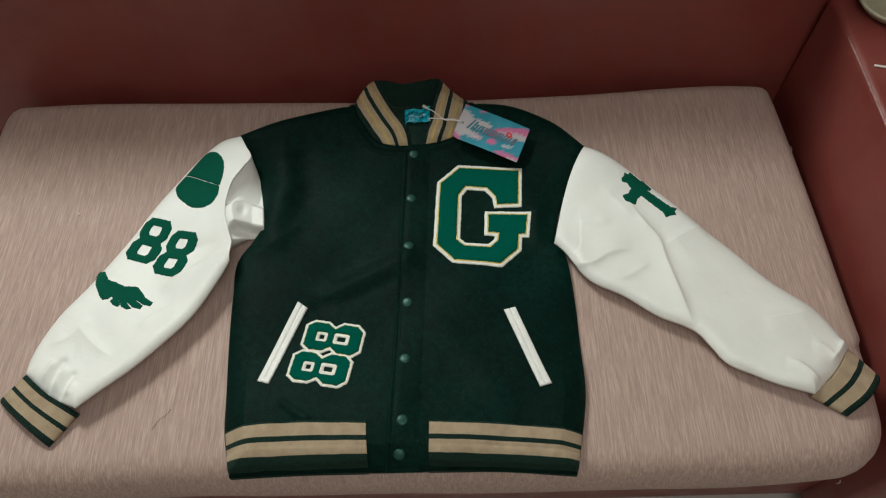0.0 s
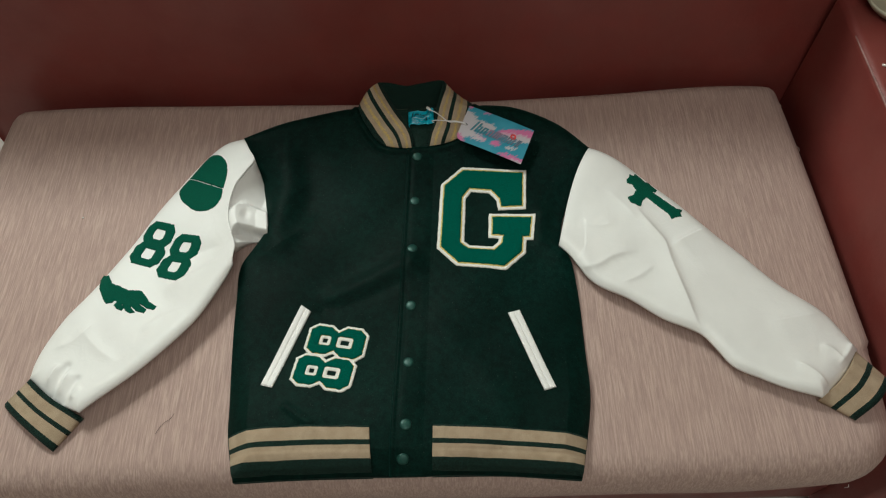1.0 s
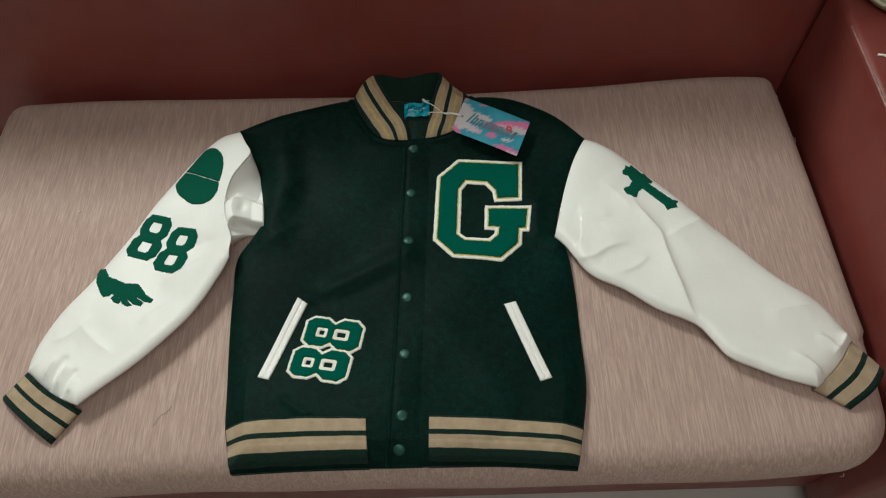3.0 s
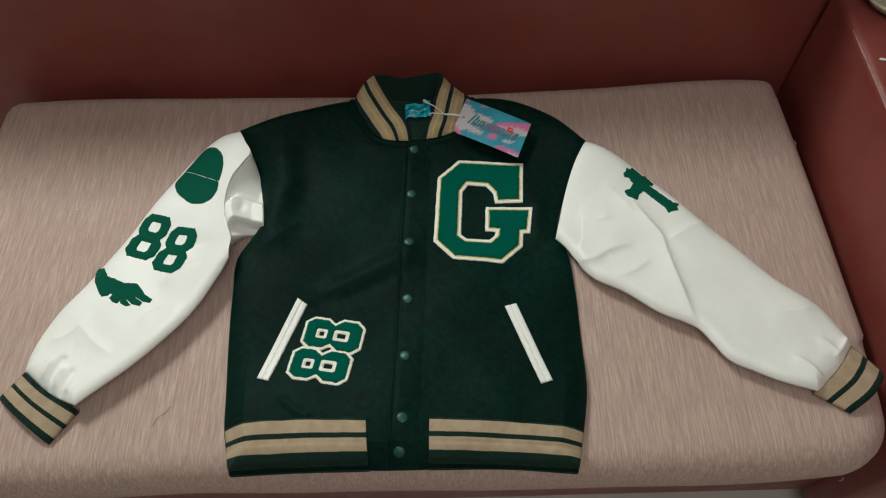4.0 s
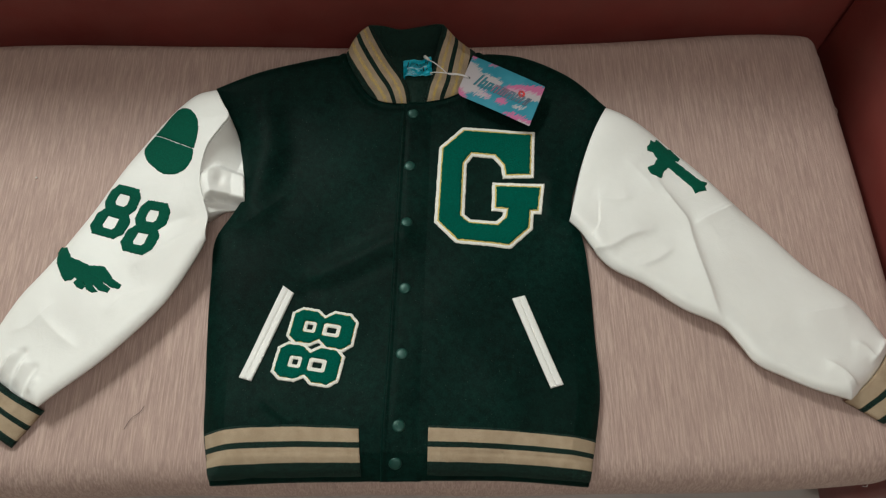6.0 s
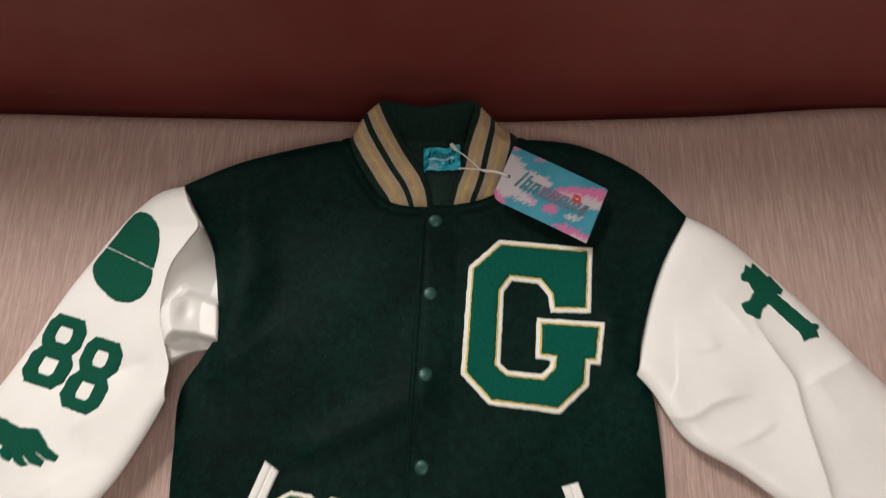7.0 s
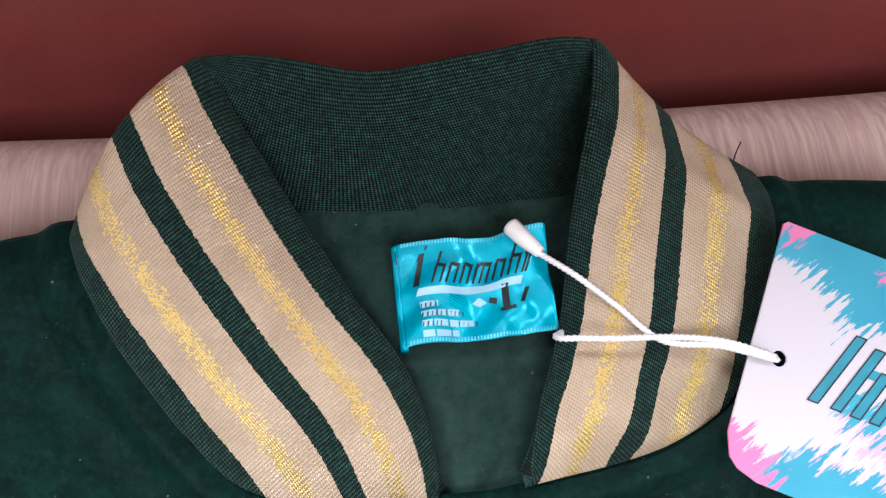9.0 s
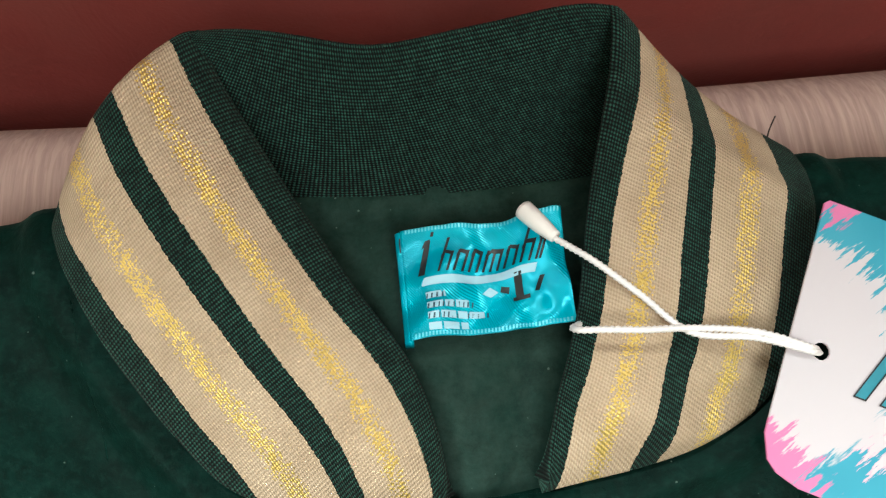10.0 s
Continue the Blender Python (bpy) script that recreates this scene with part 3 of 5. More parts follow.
back_panel()
rounded_block("seat_base", (-0.715, 0.066, 0.06), (0.675, 0.712, 0.322), 0.012, MAROON, sofa)
for x0, x1 in ((0.672, 0.84),):
    rounded_block("armrest", (x0, 0.02, 0.05), (x1, 0.712, 0.597), 0.013, MAROON, sofa)
for x in (-0.66, 0.74):
    for y in (0.10, 0.70):
        lathe("foot", [(0.022, 0.0), (0.026, 0.03), (0.028, 0.062)], (x, y, 0.0), HAIR, sofa)
# paler colour holds the highlight along the worn armrest edge
tube("piping", [(0.674, 0.04, 0.590), (0.6735, 0.3, 0.591), (0.674, 0.50, 0.592), (0.6745, 0.62, 0.590)], 0.0014, WORN_HIGHLIGHT, sofa, "worn edge piping with the edge highlight in its paler colour")


def seat_cushion():
    x0, x1, y0, y1 = -0.695, 0.655, 0.026, 0.687
    rf, rb = 0.075, 0.035

    def arc(cx, cy, r, a, b):
        return [(cx + r * np.cos(radians(w)), cy + r * np.sin(radians(w))) for w in np.linspace(a, b, 5)]

    low = arc(x0 + rf, y0 + rf, rf, 225, 270) + [(-0.3, y0 - 0.001), (0.0, y0 - 0.005), (0.3, y0 - 0.007)] + arc(x1 - rf, y0 + rf, rf, 270, 315)
    right = arc(x1 - rf, y0 + rf, rf, 315, 360) + [(x1, 0.3), (x1 - 0.004, 0.5)] + arc(x1 - 0.013 - 0.024, y1 + 0.010 - 0.024, 0.024, 0, 45)
    high = arc(x0 + rb, y1 - rb, rb, 135, 90) + [(-0.3, y1 - 0.002), (0.0, y1 - 0.007), (0.3, y1 - 0.001)] + arc(x1 - 0.013 - 0.024, y1 + 0.010 - 0.024, 0.024, 90, 45)
    left = arc(x0 + rf, y0 + rf, rf, 225, 180) + [(x0, 0.3)] + arc(x0 + rb, y1 - rb, rb, 180, 135)
    nu, nv = 150, 90
    net = coons(low, high, left, right, nu, nv)
    rim = rim_of(nv, nu)
    flat = net.reshape(-1, 2)
    d = dist_to(flat[:, 0], flat[:, 1], flat[rim], True)
    r = np.where(flat[:, 1] < 0.2, 0.045, 0.030)
    drop = r - np.sqrt(np.clip(r**2 - (r - np.minimum(d, r)) ** 2, 0, None))
    x, y = flat[:, 0], flat[:, 1]
    z = SEAT - drop + 0.0015 * np.sin(x * 9 + 1) * np.sin(y * 8) + fold(x, y, [(-0.655, 0.655), (-0.66, 0.50), (-0.655, 0.30)], 0.004, 0.022)
    top = np.c_[flat, z]
    rings, base = [top], top[rim]
    mid = flat[rim].mean(0)
    out = flat[rim] - mid
    out /= np.linalg.norm(out, axis=1)[:, None]
    for inset, zz in ((0.0, 0.366), (0.0005, 0.350), (0.004, 0.337), (0.014, 0.327)):
        wave = 0.0008 * np.sin(flat[rim][:, 0] * 23 + zz * 60)
        rings.append(np.c_[flat[rim] - out * (inset + wave)[:, None], np.full(len(rim), zz)])
    v = np.vstack(rings)
    n, k = len(top), len(rim)
    f = [*net_faces(nv, nu)]
    prev = rim
    for level in range(4):
        cur = [n + level * k + i for i in range(k)]
        f += [(prev[(i + 1) % k], prev[i], cur[i], cur[(i + 1) % k]) for i in range(k)]
        prev = cur
    f.append(tuple(prev[::-1]))
    ob = link("seat_cushion", v, f, SLUB)
    for y, long in ((0.655, 0.011), (0.560, 0.016), (0.430, 0.024), (0.345, 0.030)):
        x = x1 - 0.006 - 0.006 * (y > 0.6)
        tube("seam_flap", [(x - 0.003, y - long / 2, 0.394), (x + 0.0005, y - long * 0.3, 0.397), (x + 0.001, y + long * 0.3, 0.397), (x - 0.003, y + long / 2, 0.394)], 0.0007, SLUB, ob, "frayed strip of the cushion's side seam", 6, 12)
    return tagged(ob, "long flat seat cushion in pinkish beige slub fabric on the sofa", "cushion")


seat_cushion()

# things on the armrest
dish = lathe("small_dish", [(0.030, 0.0), (0.045, 0.004), (0.056, 0.016), (0.058, 0.022), (0.055, 0.022), (0.044, 0.008), (0.002, 0.006)], (0.752, 0.672, 0.597), PALE_DISH)
tagged(dish, "small pale olive round dish on the sofa armrest", "dish")
stick = tube("white_stick", [(0.688, 0.553, 0.5988), (0.72, 0.545, 0.5988), (0.80, 0.525, 0.5988)], 0.0018, TIP_WHITE, None)
tagged(stick, "thin white plastic stick lying on the sofa armrest", "stick")

# ---------------------------------------------------------------- jacket: plan lines
jacket = thing("varsity_jacket", (0, 0.3, SEAT), "dark green varsity jacket with white sleeves, spread flat on a cushion", "jacket")

HEM = [(-0.224, 0.030), (-0.142, 0.033), (-0.012, 0.032), (0.133, 0.031), (0.222, 0.023)]
SIDE_L = [(-0.224, 0.030), (-0.232, 0.060), (-0.2385, 0.090), (-0.242, 0.137), (-0.246, 0.200), (-0.249, 0.289), (-0.247, 0.350), (-0.228, 0.383), (-0.215, 0.404), (-0.222, 0.450), (-0.237, 0.509), (-0.265, 0.5685)]
SIDE_R = [(0.222, 0.023), (0.229, 0.050), (0.237, 0.085), (0.2445, 0.124), (0.2470, 0.206), (0.2465, 0.294), (0.2410, 0.345), (0.231, 0.372), (0.232, 0.393), (0.246, 0.440), (0.261, 0.480), (0.2895, 0.5355)]
SHOULDER_L = [(-0.265, 0.5685), (-0.1995, 0.597), (-0.1455, 0.6125), (-0.0803, 0.6270)]
NECK = [(-0.0803, 0.6270), (-0.0792, 0.6165), (-0.0752, 0.6030), (-0.0700, 0.5925), (-0.0630, 0.5810), (-0.0548, 0.5690), (-0.0438, 0.5570), (-0.0305, 0.5505), (-0.0120, 0.5478), (0.0080, 0.5478), (0.0310, 0.5500), (0.0570, 0.5540), (0.0730, 0.5585), (0.0848, 0.5645), (0.0918, 0.5735), (0.0970, 0.5840), (0.1010, 0.5960), (0.1038, 0.6060), (0.1052, 0.6180), (0.1045, 0.6285)]
SHOULDER_R = [(0.1045, 0.6285), (0.1735, 0.6200), (0.2370, 0.5915), (0.2895, 0.5355)]
EDGES = [smooth_line(p, 60) for p in (HEM, SIDE_L, SIDE_R, SHOULDER_L, SHOULDER_R)]


def body_height(x, y):
    d = np.min([dist_to(x, y, e) for e in EDGES], axis=0)
    z = SEAT + 0.008 + 0.0085 * (1 - np.exp(-d / 0.012))
    z = z + 0.015 * np.exp(-(((y - 0.09) / 0.075) ** 2)) * np.clip(d / 0.03, 0, 1)
    # the stiff shoulders stand up from the seat
    for line, rise in ((SHOULDER_L, 0.029), (SHOULDER_R, 0.023)):
        z = z + fold(x, y, smooth_line(line, 40), rise, 0.050)
    z = z + fold(x, y, smooth_line(NECK, 40)[8:-8], 0.008, 0.03)
    # soft swells and drag lines of the heavy cloth
    z = z + 0.0030 * np.sin(x * 17 - 0.4) * np.cos(y * 15 + 2.2 + 3 * x) + 0.0024 * np.sin(x * 21 + y * 9 + 0.6) * np.sin(y * 13 + 1.1) + 0.0008 * np.sin(x * 47 - y * 31)
    z = z + fold(x, y, [(-0.205, 0.41), (-0.185, 0.48), (-0.19, 0.53)], 0.010, 0.028)
    z = z + fold(x, y, [(-0.235, 0.345), (-0.18, 0.385), (-0.13, 0.44)], 0.010, 0.028, 0.4)
    z = z - fold(x, y, [(-0.165, 0.40), (-0.155, 0.47), (-0.17, 0.53)], 0.006, 0.026)
    z = z + fold(x, y, [(0.225, 0.35), (0.20, 0.37), (0.205, 0.42)], 0.005, 0.014)
    z = z + fold(x, y, [(-0.10, 0.29), (-0.05, 0.315), (0.0, 0.34)], 0.007, 0.018)
    z = z - fold(x, y, [(-0.12, 0.27), (-0.06, 0.29), (-0.02, 0.31)], 0.0025, 0.012)
    z = z + fold(x, y, [(-0.160, 0.122), (-0.128, 0.098)], 0.0025, 0.006)
    z = z + fold(x, y, [(0.04, 0.24), (0.10, 0.17), (0.13, 0.11)], 0.002, 0.02)
    # the ridge of the neck seam
    z = z + fold(x, y, smooth_line(offset_line(NECK, 0.007), 60), 0.0028, 0.0048) - fold(x, y, smooth_line(offset_line(NECK, 0.0125), 50), 0.0019, 0.0042)
    return z


def offset_line(line, d):
    p = np.array(line, float)
    t = np.gradient(p, axis=0)
    t /= np.linalg.norm(t, axis=1)[:, None]
    return p + d * np.stack([t[:, 1], -t[:, 0]], 1)


def jacket_body():
    high = np.vstack([smooth_line(SHOULDER_L, 30)[:-1], smooth_line(NECK, 60)[:-1], smooth_line(SHOULDER_R, 30)])
    run = np.r_[0, np.cumsum(np.linalg.norm(np.diff(high, axis=0), axis=1))]
    high = np.stack([np.interp(np.linspace(0, run[-1], 280), run, high[:, k]) for k in (0, 1)], 1)
    net = coons(HEM, high, SIDE_L, SIDE_R, 280, 300)
    x, y = net[..., 0], net[..., 1]
    top = body_height(x, y)
    return slab("body", net, top, np.minimum(top - 0.003, SEAT + 0.0035), FLEECE, jacket)


jacket_body()


def back_inside():
    net = coons([(-0.030, 0.545), (0.010, 0.540), (0.070, 0.545)], [(-0.060, 0.6335), (0.015, 0.6315), (0.086, 0.6335)], [(-0.030, 0.545), (-0.055, 0.590), (-0.060, 0.6335)], [(0.070, 0.545), (0.085, 0.590), (0.086, 0.6335)], 60, 40)
    x, y = net[..., 0], net[..., 1]
    z = SEAT + 0.0215 + 0.0012 * np.sin(x * 60 + 1) * np.sin(y * 50) + 0.001 * np.sin(x * 130) + 0.0085 * np.clip((y - 0.552) / 0.035, 0, 1) - 0.0050 * np.clip((y - 0.600) / 0.03, 0, 1)
    z = z + fold(x, y, [(-0.06, 0.6295), (0.015, 0.6280), (0.09, 0.6295)], 0.0015, 0.003) + fold(x, y, [(0.018, 0.552), (0.022, 0.575)], 0.0012, 0.005)
    slab("back_lining", net, z, SEAT + 0.004, FLEECE_INSIDE, jacket, "brushed green fleece inside of the back")


back_inside()


def placket():
    """The snap band of the front that lies on top, with its turned edge and stitching."""

    def axis(y):
        return -0.0085 + 0.043 * y

    rows = np.linspace(0.031, 0.5490, 260)
    cols = np.linspace(0, 1, 26)
    x = np.array([[axis(y) - 0.0165 + 0.0475 * c for c in cols] for y in rows])
    y = np.repeat(rows[:, None], len(cols), 1)
    edge = np.clip((x - x[:, :1]) / 0.0030, 0, 1)
    z = body_height(x, y) + np.clip(0.0028 * (0.549 - y) / 0.012, 0.0020, 0.0028) * np.sqrt(np.clip(1 - (1 - edge) ** 2, 0, 1)) * np.clip((1 - cols)[None] / 0.65, 0, 1) + 0.0002
    z = z - 0.0020 * np.exp(-(((cols[None] - 0.155) / 0.05) ** 2))
    z = z - 0.0009 * np.clip((cols[None] - 0.70) / 0.30, 0, 1)
    slab("placket", np.stack([x, y], -1), z, z - 0.003, FLEECE, jacket)
    for xx, y in ((0.0145, 0.532), (0.0100, 0.450), (0.0062, 0.362), (0.0040, 0.270), (0.0010, 0.182), (-0.0015, 0.0915), (-0.0055, 0.0505)):
        e = 0.004
        h = lambda a, c: float(body_height(np.array([a]), np.array([c]))[0])  # noqa: E731
        z = h(xx, y) + 0.0012
        tilt = (-(h(xx + e, y) - h(xx - e, y)) / (2 * e), -(h(xx, y + e) - h(xx, y - e)) / (2 * e), 1)
        cap = lathe("snap", [(0.0074, -0.001), (0.0076, 0.0012), (0.0072, 0.0022), (0.0061, 0.0029), (0.0039, 0.0034), (0.0006, 0.0036)], (xx, y, z), SNAP_PAINT, jacket, "round green enamelled snap button", 28, tilt)
        lathe("snap_rim", [(0.0076, -0.001), (0.0083, 0.0), (0.0081, 0.0009), (0.0074, 0.0012)], (xx, y, z), SNAP_RIM, cap, "", 28, tilt)


placket()


def hem_rib(side):
    if side < 0:
        low, high = [(-0.224, 0.030), (-0.142, 0.0325), (-0.0455, 0.0325)], [(-0.237, 0.0900), (-0.205, 0.0945), (-0.143, 0.0965), (-0.0485, 0.0920)]
    else:
        low, high = [(0.0315, 0.0325), (0.133, 0.0305), (0.222, 0.0225)], [(0.0335, 0.0930), (0.135, 0.0875), (0.2345, 0.0755)]
    nu, nv = 90, 34
    net = coons(low, high, [low[0], high[0]], [low[-1], high[-1]], nu, nv)
    x, y = net[..., 0], net[..., 1]
    v = np.linspace(0, 1, nv)[:, None]
    z = body_height(x, y) + 0.0018 + 0.004 * np.sqrt(np.clip(1 - ((v - 0.22) / 0.25) ** 2, 0, 1)) + 0.0006 * np.sin(x * 75 + 2 * side) * (1 - v)
    z = z - 0.0020 * np.clip((v - 0.94) / 0.06, 0, 1) - 0.013 * np.clip((0.17 - v) / 0.17, 0, 1) ** 1.6
    # soft dents where the band is pulled
    if side > 0:
        z = z - 0.0014 * fold(x, y, [(0.088, 0.046), (0.118, 0.060), (0.150, 0.078)], 1.0, 0.009) + 0.0012 * np.exp(-(((x - 0.047) / 0.004) ** 2))
    else:
        z = z + 0.0014 * np.exp(-(((x + 0.075) / 0.008) ** 2)) - 0.0014 * np.exp(-(((x + 0.168 - 0.3 * (y - 0.06)) / 0.010) ** 2))
    z = np.maximum(z, SEAT + 0.002)
    run = np.cumsum(np.hypot(np.gradient(x, axis=1), np.gradient(y, axis=1)), axis=1)
    uv = np.stack([run, np.repeat((1 - v) * 0.0590, nu, 1)], -1).reshape(-1, 2)
    slab("hem_rib", net, z, np.minimum(z - 0.003, SEAT + 0.005), HEM_RIB, jacket, "tan and green striped knit waistband", uv)


hem_rib(-1)
hem_rib(1)

# ---------------------------------------------------------------- sleeves
LEFT_UP = [(-0.265, 0.5685), (-0.292, 0.562), (-0.316, 0.545), (-0.342, 0.519), (-0.3645, 0.490), (-0.402, 0.427), (-0.438, 0.358), (-0.472, 0.300), (-0.495, 0.264), (-0.512, 0.227), (-0.5195, 0.197), (-0.521, 0.177)]
LEFT_DOWN = [(-0.252, 0.332), (-0.299, 0.252), (-0.358, 0.186), (-0.434, 0.122)]
LEFT_FOLD = [(-0.265, 0.5685), (-0.2495, 0.537), (-0.2395, 0.5165), (-0.2500, 0.497), (-0.2640, 0.476), (-0.2715, 0.447), (-0.2715, 0.420), (-0.2620, 0.388), (-0.2535, 0.365), (-0.252, 0.332)]
LEFT_END = [(-0.521, 0.177), (-0.480, 0.144), (-0.434, 0.122)]
RIGHT_UP = [(0.2895, 0.5355), (0.338, 0.5065), (0.391, 0.4625), (0.4455, 0.3995), (0.4865, 0.3515), (0.5385, 0.2895), (0.595, 0.2365), (0.610, 0.209), (0.619, 0.188)]
RIGHT_DOWN = [(0.225, 0.364), (0.240, 0.344), (0.254, 0.317), (0.272, 0.296), (0.313, 0.271), (0.363, 0.235), (0.392, 0.221), (0.408, 0.211), (0.424, 0.189), (0.438, 0.168), (0.475, 0.147), (0.508, 0.131), (0.548, 0.118)]
RIGHT_HOLE = [(0.225, 0.364), (0.234, 0.396), (0.247, 0.442), (0.262, 0.483), (0.2895, 0.5355)]
RIGHT_END = [(0.548, 0.118), (0.586, 0.146), (0.619, 0.188)]


def left_height(x, y):
    rim = np.vstack([smooth_line(LEFT_UP, 50), smooth_line(LEFT_END, 12), smooth_line(LEFT_DOWN, 40)[::-1]])
    d = dist_to(x, y, rim)
    d2 = dist_to(x, y, smooth_line(LEFT_FOLD, 30))
    z = SEAT + 0.010 + 0.011 * (1 - np.exp(-d / 0.009)) + 0.016 * np.exp(-d2 / 0.030) * np.clip((0.575 - y) / 0.07, 0, 1)
    z = z + fold(x, y, LEFT_DOWN, 0.018, 0.030) + 0.022 * np.exp(-((x + 0.265) ** 2 + (y - 0.565) ** 2) / 0.08**2)
    z = z + fold(x, y, [(-0.30, 0.46), (-0.33, 0.36), (-0.37, 0.29)], 0.004, 0.030, 0.4)
    z = z + crease(x, y, [(-0.262, 0.348), (-0.29, 0.340), (-0.33, 0.318), (-0.36, 0.300)], 0.0050, 0.006, 0.020)
    z = z - fold(x, y, [(-0.27, 0.37), (-0.30, 0.37), (-0.33, 0.355)], 0.004, 0.011, 0.4)
    z = z + crease(x, y, [(-0.395, 0.190), (-0.43, 0.215), (-0.465, 0.250)], 0.0040, 0.006, 0.020) + crease(x, y, [(-0.300, 0.270), (-0.345, 0.262), (-0.38, 0.235)], 0.0035, 0.006, 0.022)
    z = z + crease(x, y, [(-0.500, 0.215), (-0.470, 0.225), (-0.440, 0.260)], 0.0030, 0.007, 0.018)
    # gathers above the cuff
    for a, b, h in (((-0.492, 0.160), (-0.478, 0.195), 0.005), ((-0.470, 0.145), (-0.462, 0.185), 0.006), ((-0.450, 0.136), (-0.440, 0.160), 0.005)):
        z = z + fold(x, y, [a, b], h, 0.005, 0.35)
    z = z - fold(x, y, [(-0.482, 0.150), (-0.468, 0.190)], 0.004, 0.005) - fold(x, y, [(-0.460, 0.140), (-0.450, 0.170)], 0.004, 0.005)
    z = z - 0.009 * np.exp(-((x + 0.37) ** 2 + (y - 0.37) ** 2) / 0.065**2)
    return z + 0.0012 * np.sin(x * 40 + y * 33) * np.sin(y * 27 - x * 12)


def right_height(x, y):
    rim = np.vstack([smooth_line(RIGHT_UP, 50), smooth_line(RIGHT_END, 12)[::-1], smooth_line(RIGHT_DOWN, 50)[::-1]])
    d = dist_to(x, y, rim)
    d2 = dist_to(x, y, smooth_line(RIGHT_HOLE, 30))
    z = SEAT + 0.010 + 0.017 * (1 - np.exp(-d / 0.011)) - 0.004 * np.exp(-d2 / 0.012)
    z = z + fold(x, y, RIGHT_DOWN, 0.010, 0.020) + 0.022 * np.exp(-((x - 0.29) ** 2 + (y - 0.535) ** 2) / 0.08**2)
    # the long crease across the elbow and the drag lines that meet it
    for line, high, fast, slow in (
        ([(0.408, 0.196), (0.401, 0.227), (0.395, 0.260), (0.388, 0.293), (0.382, 0.330), (0.379, 0.356), (0.364, 0.383), (0.346, 0.420), (0.338, 0.445)], 0.0085, 0.0065, 0.036),
        ([(0.458, 0.388), (0.438, 0.378), (0.409, 0.363), (0.382, 0.348)], 0.0070, 0.005, 0.024),
        ([(0.230, 0.336), (0.245, 0.322), (0.271, 0.320), (0.300, 0.335), (0.345, 0.345)], 0.0055, 0.005, 0.026),
        ([(0.580, 0.240), (0.556, 0.234), (0.532, 0.230), (0.495, 0.225)], 0.0034, 0.006, 0.020),
        ([(0.300, 0.290), (0.330, 0.300), (0.362, 0.322)], 0.0035, 0.005, 0.014),
        ([(0.255, 0.400), (0.285, 0.388), (0.318, 0.395)], 0.0030, 0.005, 0.018),
        ([(0.300, 0.455), (0.330, 0.420), (0.345, 0.395)], 0.0030, 0.008, 0.020),
        ([(0.612, 0.200), (0.600, 0.182), (0.578, 0.160)], 0.0065, 0.004, 0.010),
        ([(0.560, 0.128), (0.545, 0.150), (0.520, 0.170)], 0.0045, 0.004, 0.012),
        ([(0.590, 0.165), (0.575, 0.185), (0.560, 0.190)], 0.0035, 0.004, 0.010),
    ):
        z = z + crease(x, y, line, high, fast, slow)
    return z + 0.0012 * np.sin(x * 38 - y * 30 + 1) * np.sin(y * 25 + x * 15)


def under(net, top, lines):
    """The lower face of a sleeve: it hangs free at the edges and rests on the seat inside."""
    d = np.min([dist_to(net[..., 0], net[..., 1], smooth_line(q, 40)) for q in lines], axis=0)
    t = np.clip((d - 0.006) / 0.03, 0, 1)
    return np.minimum((top - 0.003) * (1 - t) + (SEAT + 0.001) * t, top - 0.003)


